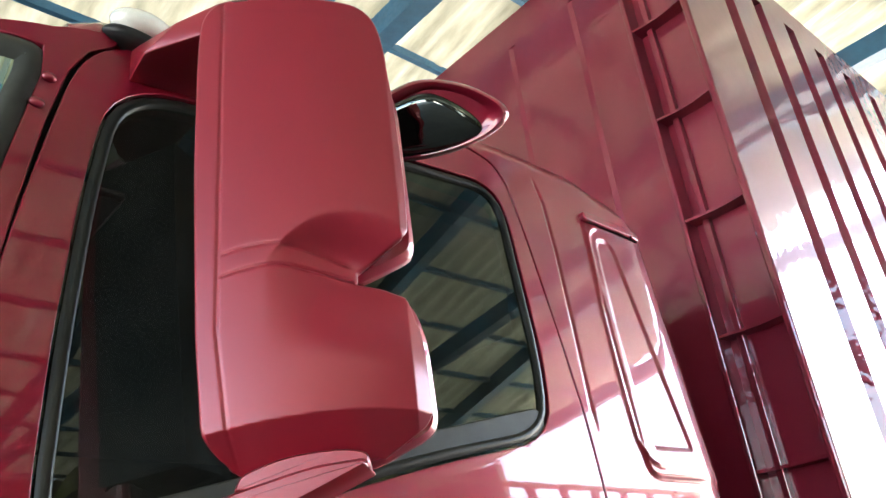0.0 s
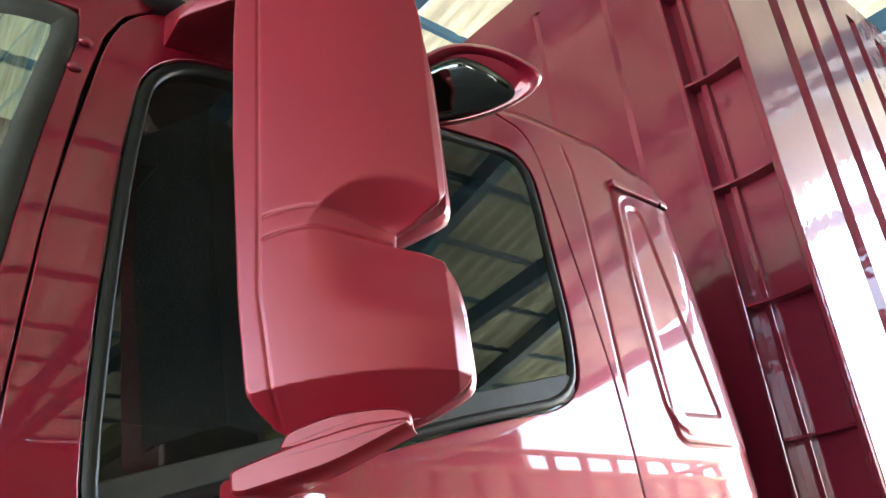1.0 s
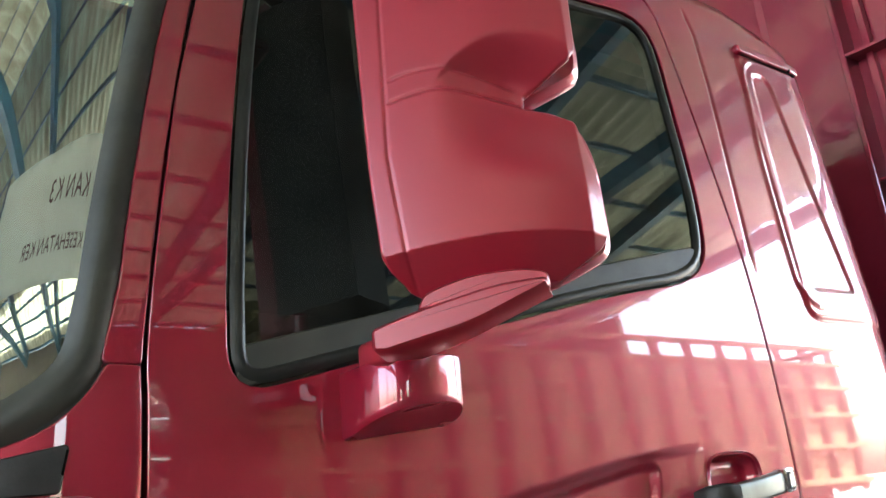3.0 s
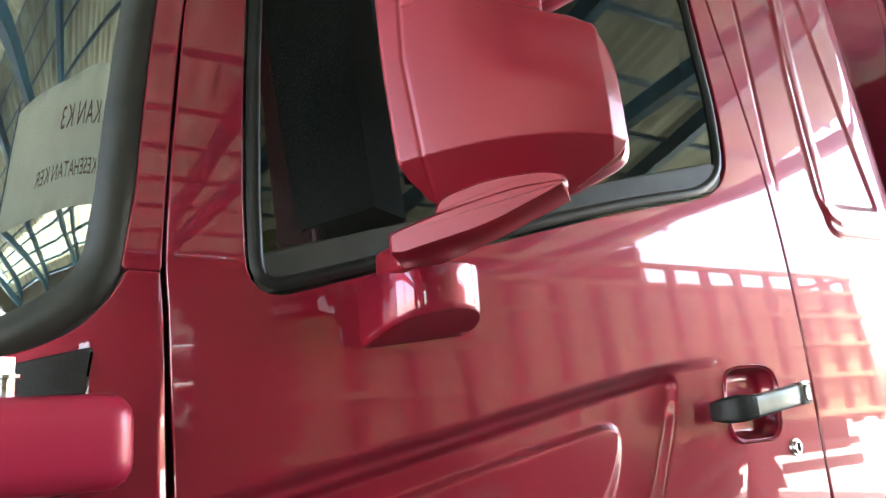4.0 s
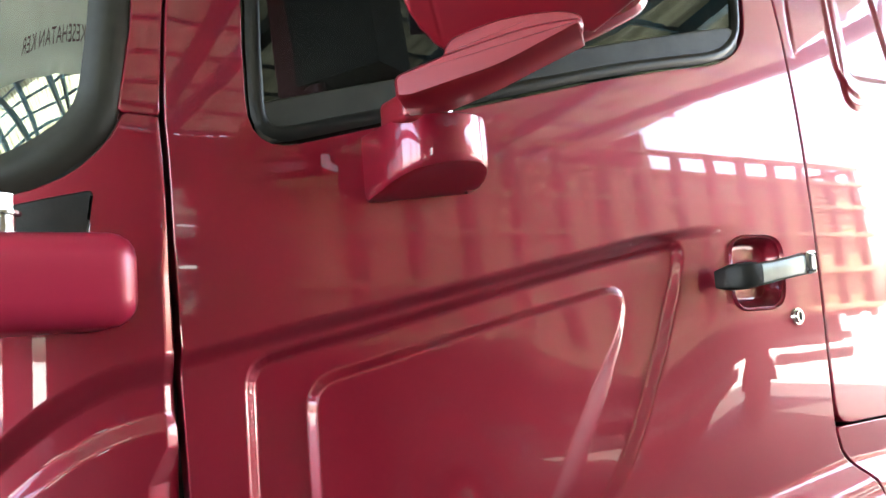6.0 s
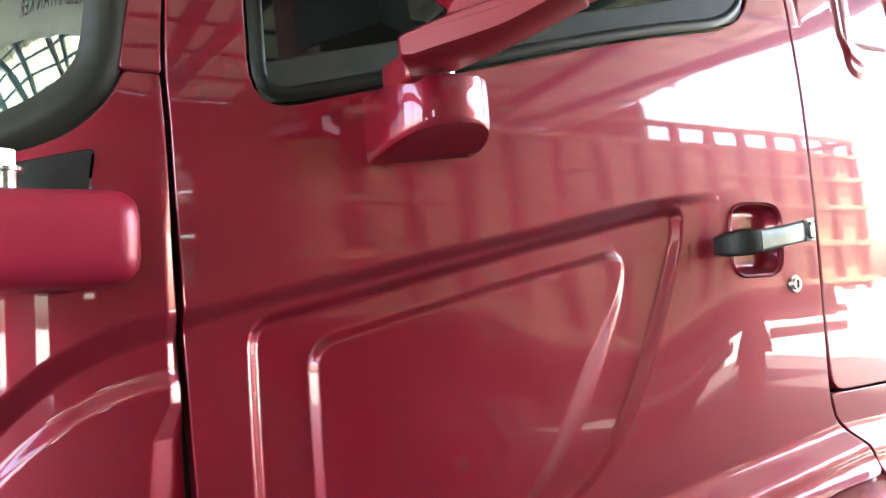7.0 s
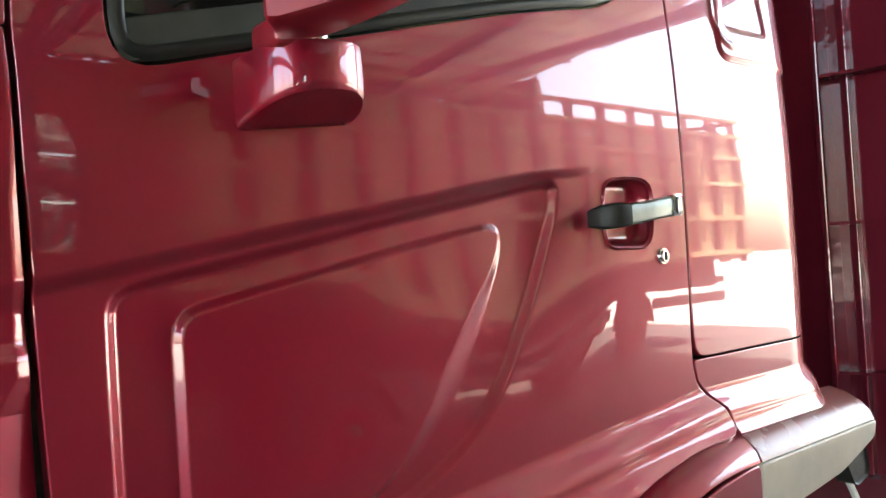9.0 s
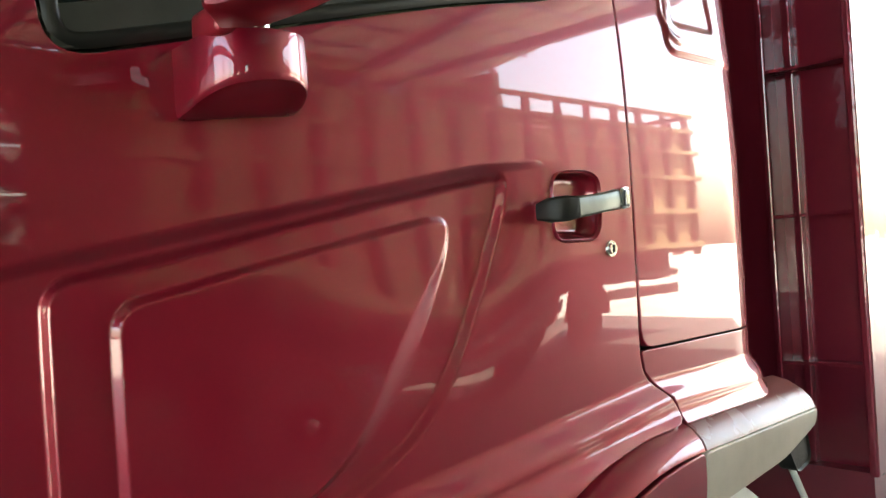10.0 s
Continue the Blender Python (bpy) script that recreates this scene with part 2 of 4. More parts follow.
        for w, o in out2.items():
            o = o / (np.linalg.norm(o) + 1e-12)
            n0, p0 = Vector(nrm[w]), Vector(pts[w])
            o3 = Vector(put(np.array([x[w] + o[0] * e]), height(np.array([x[w]]), np.array([z[w]])), np.array([z[w] + o[1] * e]))[0]) - p0
            o3 = (o3 - n0 * o3.dot(n0)).normalized()
            ids = [w]
            for ang in (math.pi / 4, math.pi / 2):
                p = p0 + o3 * lip * math.sin(ang) - n0 * lip * (1 - math.cos(ang))
                ids.append(len(verts))
                verts.append(tuple(p))
                norms.append(tuple(n0 * math.cos(ang) + o3 * math.sin(ang)))
            ids.append(len(verts))
            verts.append(tuple(p - n0 * depth))
            norms.append(tuple(o3))
            ring[w] = ids
        for i, j in rim:
            for k in range(3):
                faces.append([ring[j][k], ring[i][k], ring[i][k + 1], ring[j][k + 1]])
    me = bpy.data.meshes.new(name)
    me.from_pydata(verts, [], faces)
    me.materials.append(material)
    for pl in me.polygons:
        pl.use_smooth = True
    me.normals_split_custom_set_from_vertices(norms)
    ob = new(name, me)
    ob.parent = parent
    if label:
        ob["label"] = label
    return ob


def ring_strip(name, outline, width, bulge, height, material, parent, label="", inner=0.0, n=6):
    """A rubber section run round an outline on a side sheet."""
    bm = bmesh.new()
    lp = spread(ccw(outline), 0.012)
    k = len(lp)
    rows = []
    for i, p in enumerate(lp):
        a, b = Vector(lp[i - 1]), Vector(lp[(i + 1) % k])
        t = (b - a).normalized()
        o = Vector((t.y, -t.x))
        row = []
        for j in range(n + 1):
            s = j / n
            q = Vector(p) + o * width * (s - 1)
            y = float(height(np.array([q.x]), np.array([q.y]))[0]) - bulge * math.sin(math.pi * s) + (inner if j == 0 else 0)
            row.append(bm.verts.new((q.x, y, q.y)))
        rows.append(row)
    for i in range(k):
        for j in range(n):
            bm.faces.new((rows[i - 1][j], rows[i - 1][j + 1], rows[i][j + 1], rows[i][j]))
    bmesh.ops.recalc_face_normals(bm, faces=bm.faces)
    return part(name, bm, material, parent, label, smooth=True, angle=60)


# ---- the red truck ----
truck = thing("truck", "dark red truck with sleeper cab and tall ribbed cargo box", "truck")


def lean(z):
    """The cab side is upright below and leans in above, with a soft bend round the belt line."""
    z = np.asarray(z, float)
    return 0.07 * np.where(z < 1.6, 0.0, np.where(z < 1.9, (z - 1.6) ** 2 / 0.6, z - 1.75))


DOOR = [(0.006, 1.10), (0.018, 1.30), (0.012, 1.45), (0.006, 1.60), (0.004, 1.69), (0.001, 1.73), (0.006, 1.82), (0.025, 2.02), (0.047, 2.15), (0.072, 2.28), (0.092, 2.335), (0.13, 2.37),
        (0.30, 2.40), (0.60, 2.44), (0.77, 2.452), (0.845, 2.44), (0.878, 2.40), (0.90, 2.28), (0.925, 2.10), (0.942, 1.95), (0.947, 1.80), (0.949, 1.60), (0.945, 1.33), (0.951, 1.295),
        (0.975, 1.27), (1.005, 1.245), (1.012, 1.21), (0.90, 1.205), (0.78, 1.185), (0.68, 1.155), (0.58, 1.10)]
DOOR = rounded(DOOR, 0.03, 3)
WINDOW = rounded([(0.078, 1.695), (0.077, 1.80), (0.082, 1.93), (0.099, 2.14), (0.126, 2.305), (0.40, 2.345), (0.86, 2.385), (0.868, 2.02), (0.846, 1.885), (0.60, 1.835), (0.30, 1.755)],
                 [0.05, 0.0, 0.06, 0.08, 0.09, 0.1, 0.09, 0.06, 0.10, 0.1, 0.1])
PANEL = rounded([(0.066, 1.10), (0.066, 1.501), (0.254, 1.537), (0.45, 1.577), (0.668, 1.617), (0.660, 1.565), (0.641, 1.520), (0.613, 1.458), (0.558, 1.364), (0.498, 1.293), (0.424, 1.250), (0.30, 1.205)],
                [0.0, 0.03, 0.1, 0.1, 0.04, 0.05, 0.05, 0.1, 0.1, 0.1, 0.1, 0.1])
EMBOSS = rounded([(0.127, 1.15), (0.129, 1.474), (0.237, 1.497), (0.402, 1.531), (0.564, 1.560), (0.560, 1.505), (0.523, 1.432), (0.474, 1.354), (0.427, 1.300), (0.352, 1.255), (0.25, 1.21)],
                 [0.0, 0.03, 0.1, 0.1, 0.05, 0.05, 0.1, 0.1, 0.1, 0.1, 0.1])
CUP = rounded([(0.752, 1.515), (0.752, 1.60), (0.772, 1.616), (0.845, 1.618), (0.866, 1.60), (0.858, 1.515)], 0.03)
d_panel, d_emboss = signed(PANEL), signed(EMBOSS)


def door_y(x, z):
    y = lean(z)
    y = y + 0.010 * ease((0.002 - d_panel(x, z)) / 0.016)
    scoop = 0.011 + 0.055 * ease((x - 0.33) / 0.2) * ease((1.56 - z) / 0.26)
    y = y - 0.008 * ease((0.002 - d_emboss(x, z)) / scoop)
    drop = 1.511 + 0.185 * x - 0.35 * np.maximum(0, x - 0.55) ** 2 - z
    y = y + 0.011 * ease(drop / 0.019) * ease((0.80 - x) / 0.24) * (1 - ease((drop - 0.08) / 0.3))
    s = 1.285 - 0.10 * (0.95 - x) - z
    return y - 0.022 * ease(s / 0.05) - 0.02 * ease((s - 0.05) / 0.05)


door = skin("door", DOOR, door_y, RED, truck, holes=[inside_offset(WINDOW, -0.004), CUP], label="glossy dark red pressed door panel")


# window of the door
glass_y = lambda x, z: lean(z) + 0.007
window_glass = skin("window_glass", inside_offset(WINDOW, -0.012), glass_y, GLASS, door, step=0.08, depth=0, label="tinted side window glass")
window_glass.visible_shadow = False
ring_strip("window_seal", inside_offset(WINDOW, 0.002), 0.018, 0.004, lambda x, z: lean(z) + 0.004, RUBBER, door, "black rubber window seal", inner=0.02)

BELT = rounded([(0.088, 1.705), (0.30, 1.762), (0.60, 1.842), (0.838, 1.893), (0.835, 1.935), (0.79, 1.925), (0.60, 1.878), (0.30, 1.80), (0.088, 1.742)], [0.01, 0.1, 0.1, 0.03, 0.02, 0.03, 0.1, 0.1, 0.01])
skin("belt_seal", BELT, lambda x, z: lean(z) + 0.003, SEAL, door, step=0.05, lip=0.003, depth=0.008, label="black belt moulding below the glass")

# handle cup, handle and lock
bm = bmesh.new()
cup = spread(ccw(CUP), 0.012)
cx, cz = sum(p[0] for p in cup) / len(cup), sum(p[1] for p in cup) / len(cup)
rings = []
floor_y = lambda x: 0.021 + 0.03 * (x - 0.80)
for s, dy, k in ((1.075, 0.0015, 0), (1.06, -0.0014, 0), (1.04, -0.003, 0), (1.015, -0.0022, 0), (0.985, 0.0015, 0), (0.95, 0.0, 0.35), (0.89, 0.0, 0.72), (0.80, 0.0, 0.95), (0.74, 0.0, 1.0), (0.5, 0.0, 1.0), (0.25, 0.0, 1.0)):
    rings.append([bm.verts.new((cx + (x - cx) * s, dy + k * floor_y(cx + (x - cx) * s), cz + (z - cz) * s)) for x, z in cup])
for a, b in zip(rings, rings[1:]):
    for i in range(len(cup)):
        bm.faces.new((a[i - 1], a[i], b[i], b[i - 1]))
bm.faces.new(rings[-1])
bmesh.ops.recalc_face_normals(bm, faces=bm.faces)
part("handle_cup", bm, RED, door, "dark red recess behind the handle", smooth=True, angle=50)


def loft(bm, rings, caps=(True, True)):
    rows = [[bm.verts.new(p) for p in r] for r in rings]
    n = len(rows[0])
    for a, b in zip(rows, rows[1:]):
        for i in range(n):
            bm.faces.new((a[i - 1], a[i], b[i], b[i - 1]))
    if caps[0]:
        bm.faces.new(rows[0][::-1])
    if caps[1]:
        bm.faces.new(rows[-1])
    bmesh.ops.recalc_face_normals(bm, faces=bm.faces)
    return rows


def sweep_box(path, half, z_half, n=8):
    """A bar with rounded section along points (x, y, z); half: its half depth, z_half: its half height at each point."""
    rings = []
    for k, (x, y, z) in enumerate(path):
        h, w = z_half[k], half[k]
        rings.append([(x, y + w * math.copysign(abs(math.sin(a)) ** 0.35, math.sin(a)), z + h * math.copysign(abs(math.cos(a)) ** 0.35, math.cos(a)))
                      for a in [2 * math.pi * j / 16 for j in range(16)]])
    return rings


bm = bmesh.new()
loft(bm, sweep_box([(0.716, -0.004, 1.557), (0.722, -0.024, 1.558), (0.738, -0.032, 1.559), (0.758, -0.034, 1.560)], [0.006, 0.01, 0.011, 0.010], [0.012, 0.0175, 0.018, 0.0155]))
handle = part("door_handle", bm, BLACK, door, "black pull handle", smooth=True, angle=50)
bm = bmesh.new()
loft(bm, sweep_box([(0.758, -0.034, 1.560), (0.81, -0.034, 1.566), (0.85, -0.033, 1.571), (0.876, -0.028, 1.574), (0.885, -0.012, 1.575)], [0.0105, 0.010, 0.010, 0.010, 0.006], [0.0155, 0.0145, 0.015, 0.016, 0.014]))
part("grip", bm, GREYMETAL, door, "dark grey metallic handle grip", smooth=True, angle=50)
bm = bmesh.new()
frame_in, frame_out = rounded([(0.862, 1.561), (0.862, 1.585), (0.888, 1.588), (0.888, 1.564)], 0.003, 3), rounded([(0.858, 1.557), (0.857, 1.589), (0.891, 1.592), (0.891, 1.560)], 0.006, 3)
loft(bm, [[(x, y + 0.35 * max(0.0, x - 0.872), z) for x, z in ccw(o)] for o, y in ((frame_out, -0.034), (frame_out, -0.043), (frame_in, -0.045), (frame_in, -0.036))], (False, False))
part("end_cap", bm, CHROME, door, "bright chrome frame at the handle end", smooth=True, angle=40)
part("notch", boxed((0.8625, -0.0395, 1.562), (0.877, -0.037, 1.586)), DARK, door)
part("push_button", boxed((0.876, -0.041, 1.563), (0.885, -0.034, 1.586), 0.002), CHROME, door, "bright push button")
bm = bmesh.new()
rod(bm, (0.885, 0.004, 1.499), (0.885, -0.003, 1.499), 0.0145, 28, 0.0125)
rod(bm, (0.885, -0.003, 1.499), (0.885, -0.0062, 1.499), 0.0095, 28, 0.0088)
lock = part("lock", bm, CHROME, door, "chrome door lock cylinder", smooth=True)
part("keyhole", boxed((0.8835, -0.0075, 1.493), (0.8865, -0.0055, 1.505)), DARK, door)

# ---- cab side behind the door ----
REAR_X, REAR_R, TOP_R = 1.255, 0.22, 0.06


def cab_rear(s, h, w):
    """Bends a sheet round the rear corner and over the edge of the roof."""
    s, h, w = (np.asarray(a, float) for a in (s, h, w))
    top = np.interp(s, (0.05, 0.10, 0.2, 0.9, 1.1, 1.35), (2.338, 2.374, 2.394, 2.462, 2.460, 2.40))
    over = np.clip((w - top) / TOP_R, 0, math.pi / 2)
    run = np.maximum(0, w - top - TOP_R * math.pi / 2)
    into = h + lean(np.minimum(w, top)) + TOP_R * (1 - np.cos(over)) + run - h * (1 - np.cos(over))
    z = np.minimum(w, top) + TOP_R * np.sin(over) - h * np.sin(over)
    a = np.clip((s - REAR_X) / REAR_R, 0, math.pi / 2)
    rest = np.maximum(0, s - REAR_X - REAR_R * math.pi / 2)
    px, py = np.minimum(s, REAR_X) + REAR_R * np.sin(a), REAR_R * (1 - np.cos(a)) + rest
    return np.stack([px - np.sin(a) * into, py + np.cos(a) * into, z], -1)


VENT = rounded([(1.085, 1.83), (1.095, 2.40), (1.44, 2.405), (1.40, 1.83)], [0.04, 0.05, 0.05, 0.03])
VENT_IN = rounded([(1.108, 1.882), (1.108, 2.03), (1.112, 2.16), (1.128, 2.345), (1.19, 2.345), (1.225, 2.10), (1.26, 1.886)], [0.03, 0.05, 0.05, 0.03, 0.04, 0.1, 0.02])
d_vent, d_vent_in = signed(VENT), signed(VENT_IN)


def quarter_y(x, z):
    y = -0.004 * ease((0.002 - d_vent(x, z)) / 0.014) + 0.0032 * ease((0.002 - d_vent_in(x, z)) / 0.015)
    y = y - 0.003 * np.exp(-(((d_vent_in(x, z) - 0.024) / 0.006) ** 2)) * ease((1.16 - x) / 0.04)
    g = x - np.interp(z, (1.95, 2.13, 2.27, 2.385, 2.455), (0.972, 0.981, 0.986, 0.984, 0.966))
    return y + 0.0025 * np.exp(-((g / 0.0042) ** 2)) * ease((z - 1.90) / 0.05) * ease((2.45 - z) / 0.03)


QUARTER = [(0.956, 1.336), (0.957, 1.60), (0.955, 1.80), (0.950, 1.95), (0.933, 2.10), (0.908, 2.28), (0.886, 2.405), (0.852, 2.447), (0.77, 2.460), (0.60, 2.448), (0.30, 2.408), (0.12, 2.378),
           (0.075, 2.380), (0.066, 2.388), (0.066, 2.9), (2.2, 2.9), (2.2, 1.336)]
cab_side = skin("cab_side", rounded(QUARTER, 0.03, 3), quarter_y, RED, truck, label="glossy dark red cab side and roof edge", place=cab_rear)


def low_quarter_y(x, z):
    return -0.022 * ease((1.285 - z) / 0.05) - 0.02 * ease((1.235 - z) / 0.05)


skin("lower_side_panel", [(0.954, 1.329), (0.960, 1.298), (0.983, 1.275), (1.012, 1.25), (1.020, 1.208), (1.75, 1.208), (1.75, 1.329)], low_quarter_y, RED, truck, place=cab_rear,
     label="flared dark red lower cab panel")
slot = rounded([(1.112, 2.3765), (1.112, 2.382), (1.300, 2.378), (1.300, 2.3725)], 0.002)
skin("vent_slot", slot, lambda x, z: -0.0085 + 0 * x, DARK, cab_side, lip=0.001, depth=0.004, place=cab_rear)
lip_line = rounded([(1.104, 2.381), (1.104, 2.393), (1.306, 2.389), (1.306, 2.377)], 0.005)
skin("vent_lip", lip_line, lambda x, z: -0.013 + 0 * x, RED, cab_side, fine=0.003, lip=0.005, depth=0.012, place=cab_rear)

# near-black boxes added behind all gaps, with the shade put into their colour
part("gap_shade", boxed((-0.03, 0.035, 1.0), (0.065, 0.06, 1.74)), DARK, truck)
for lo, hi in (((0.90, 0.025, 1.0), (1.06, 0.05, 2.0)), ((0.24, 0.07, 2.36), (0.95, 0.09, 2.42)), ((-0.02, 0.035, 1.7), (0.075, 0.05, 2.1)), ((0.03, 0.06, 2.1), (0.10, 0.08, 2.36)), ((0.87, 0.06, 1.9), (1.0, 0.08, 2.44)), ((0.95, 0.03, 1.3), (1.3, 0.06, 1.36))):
    part("gap_shade", boxed(lo, hi), DARK, truck)

# ---- front corner and windscreen ----
FRONT_R = 0.28


def cab_front(s, h, w):
    """Bends a sheet round the front corner; the pillar leans back."""
    s, h, w = (np.asarray(a, float) for a in (s, h, w))
    s0 = -0.015
    a = np.clip((s0 - s) / FRONT_R, 0, 1.25)
    rest = np.maximum(0, s0 - s - FRONT_R * 1.25)
    px = np.maximum(s, s0) - FRONT_R * np.sin(a) - rest * math.cos(1.25)
    py = FRONT_R * (1 - np.cos(a)) + rest * math.sin(1.25)
    lean_x = 0.06 * np.maximum(0, w - 1.74) + 0.115 * np.maximum(0, w - 1.74) ** 2
    into = h + lean(w)
    return np.stack([px + np.sin(a) * into + lean_x, py + np.cos(a) * into, w], -1)


flat = lambda x, z: 0.0 * x
PILLAR = [(-0.006, 1.7245), (-0.006, 2.0), (-0.006, 2.2), (-0.002, 2.30), (0.012, 2.345), (0.04, 2.372), (0.04, 2.39), (0.0, 2.380), (-0.04, 2.364), (-0.12, 2.353), (-0.6, 2.350), (-0.6, 2.337), (-0.12, 2.339), (-0.040, 2.331), (-0.027, 2.28), (-0.030, 2.1), (-0.030, 1.80), (-0.038, 1.7255)]
skin("windscreen_pillar", rounded(PILLAR, 0.004, 3), flat, RED, truck, place=cab_front, label="dark red windscreen pillar")
def facet(x, z):
    """The edge along the door gap turns in; the turned strip widens downwards."""
    edge = np.interp(z, (1.05, 1.30, 1.45, 1.60, 1.70), (-0.002, 0.008, 0.003, -0.002, -0.008))
    wide = np.interp(z, (1.10, 1.34, 1.40, 1.43, 1.58, 1.64), (0.040, 0.035, 0.028, 0.011, 0.007, 0.0))
    t = np.maximum(0.0, x - (edge - wide))
    return 0.56 * t * t / (t + 0.002)


def crease(x, z):
    drop = 1.512 - 3.2 * x * x - z
    return 0.012 * ease(drop / 0.03) - 0.006 * ease((drop - 0.05) / 0.02) + facet(x, z)
skin("corner_panel", rounded([(-0.004, 1.685), (-0.0065, 1.7205), (-0.034, 1.7215), (-0.048, 1.694), (-0.080, 1.662), (-0.14, 1.643), (-0.5, 1.640), (-0.5, 1.05), (-0.002, 1.05), (0.008, 1.30), (0.003, 1.45), (-0.002, 1.60)], [0, 0, 0.003, 0.03, 0.06, 0.06, 0, 0, 0, 0.05, 0.05, 0.05], 5),
     crease, RED, truck, fine=0.003, place=cab_front, label="glossy dark red front corner panel")
SCREEN_EDGE = rounded([(-0.036, 1.70), (-0.030, 1.80), (-0.030, 2.1), (-0.027, 2.28), (-0.036, 2.328), (-0.12, 2.338), (-0.5, 2.335), (-1.3, 2.34), (-1.3, 1.62), (-0.5, 1.628), (-0.135, 1.637)], [0.07, 0, 0, 0, 0.03, 0.05, 0, 0, 0, 0, 0.06])
windscreen = skin("windscreen", inside_offset(ccw(SCREEN_EDGE), -0.03), lambda x, z: 0.004 + 0 * x, SCREEN, truck, step=0.05, depth=0, place=cab_front, label="greenish curved windscreen")
windscreen.visible_shadow = False
bm = bmesh.new()
lp = spread(ccw(SCREEN_EDGE), 0.015)
rows = []
for i, p in enumerate(lp):
    t = (Vector(lp[(i + 1) % len(lp)]) - Vector(lp[i - 1])).normalized()
    row = []
    for j in range(7):
        s = j / 6
        q = (p[0] + t.y * 0.038 * (s - 1), p[1] - t.x * 0.038 * (s - 1))
        row.append(bm.verts.new(cab_front([q[0]], [0.004 - 0.010 * math.sin(math.pi * s)], [q[1]])[0]))
    rows.append(row)
for i in range(len(rows)):
    for j in range(6):
        bm.faces.new((rows[i - 1][j], rows[i - 1][j + 1], rows[i][j + 1], rows[i][j]))
bmesh.ops.recalc_face_normals(bm, faces=bm.faces)
part("windscreen_seal", bm, SEAL, windscreen, "wide black rubber windscreen seal", smooth=True, angle=60)

# bracket block with its bolt, and the black corner cover
bm = bmesh.new()
box(bm, (-0.26, -0.085, 1.533), (-0.040, 0.05, 1.607), 0.021, 4)
block = part("mirror_bracket", bm, BRACKET_RED, truck, "rounded red bracket below the windscreen", smooth=True, angle=50)
bm = bmesh.new()
rod(bm, (-0.133, -0.045, 1.605), (-0.133, -0.045, 1.622), 0.011, 20)
rod(bm, (-0.133, -0.045, 1.622), (-0.133, -0.045, 1.6245), 0.015, 20)
rod(bm, (-0.133, -0.045, 1.6245), (-0.133, -0.045, 1.638), 0.010, 6)
part("bolt", bm, CHROME, block, "zinc plated hexagon bolt")
skin("corner_cover", rounded([(-0.30, 1.608), (-0.068, 1.614), (-0.063, 1.651), (-0.14, 1.636), (-0.30, 1.626)], 0.003), lambda x, z: -0.004 + 0 * x, BLACK, truck, lip=0.002, depth=0.006, place=cab_front, label="black plastic cover under the windscreen")

# ---- door mirror ----
MD, MN = Vector((0.766, -0.643, 0)), Vector((-0.643, -0.766, 0))
MO = Vector((0.175, -0.152, 0))


def at_mirror(u, z, n):
    return MO + MD * u + MN * n + Vector((0, 0, z))


bow = lambda u: 0.9 * (u - 0.05) ** 2


def mirror_y(u, z):
    """The relief of the mirror shell: a bowed face, undersides that fall back, a neck between the two glasses and fine joints."""
    y = bow(u) + 1.15 * np.maximum(0, 1.800 + 0.16 * u - 0.55 * u * u - z)
    y = y + 1.4 * np.maximum(0, u - 0.095) ** 2
    top = 2.028 - 8.0 * np.maximum(0, 0.135 - u) ** 2 - 8.0 * np.maximum(0, u - 0.15) ** 2
    high = 1.989 - np.where(u < 0.058, 3.3, 2.6) * (u - 0.058) ** 2
    low = 1.966 - np.where(u < 0.062, 3.3, 1.3) * (u - 0.062) ** 2
    neck = 0.036 * ease((u - 0.050) / 0.085) * ease((top - z) / np.maximum(0.008, top - high)) * (1 - 0.12 * ease((low - z) / 0.006) - 0.88 * ease((low - z) / 0.10))
    joint = 0.0016 * (np.exp(-(((z - high) / 0.0016) ** 2)) + np.exp(-(((z - low) / 0.0016) ** 2))) * ease((u - 0.006) / 0.004) * ease((0.137 - u) / 0.008)
    seam = 0.0018 * np.exp(-(((u - 0.004 - 0.12 * np.maximum(0, 1.90 - z)) / 0.0018) ** 2))
    return y + neck + joint + seam + 0.8 * np.maximum(0, u - 0.190)


def shell_at(u, y, z):
    u, y, z = (np.asarray(a, float) for a in (u, y, z))
    return np.stack([MO.x + MD.x * u - MN.x * y, MO.y + MD.y * u - MN.y * y, z], -1)


SHELL = rounded([(-0.004, 1.792), (-0.013, 1.892), (-0.0205, 2.084), (-0.0215, 2.239), (-0.018, 2.30), (0.0, 2.320), (0.165, 2.314), (0.183, 2.292), (0.195, 2.19), (0.1985, 2.08), (0.197, 2.011),
                 (0.188, 2.0), (0.137, 1.970), (0.136, 1.950), (0.189, 1.942), (0.202, 1.90), (0.205, 1.812), (0.197, 1.799), (0.140, 1.766), (0.028, 1.762)],
                [0.015, 0.02, 0.03, 0.03, 0.02, 0.015, 0.02, 0.03, 0.03, 0.03, 0.006, 0.006, 0.004, 0.004, 0.012, 0.02, 0.008, 0.008, 0.006, 0.015], 4)
side_mirror = skin("side_mirror", SHELL, mirror_y, PLASTIC_RED, truck, step=0.009, fine=0.004, bent=1.1e-4, lip=0.005, depth=0.045, label="dark red double door mirror on its arm", place=shell_at)


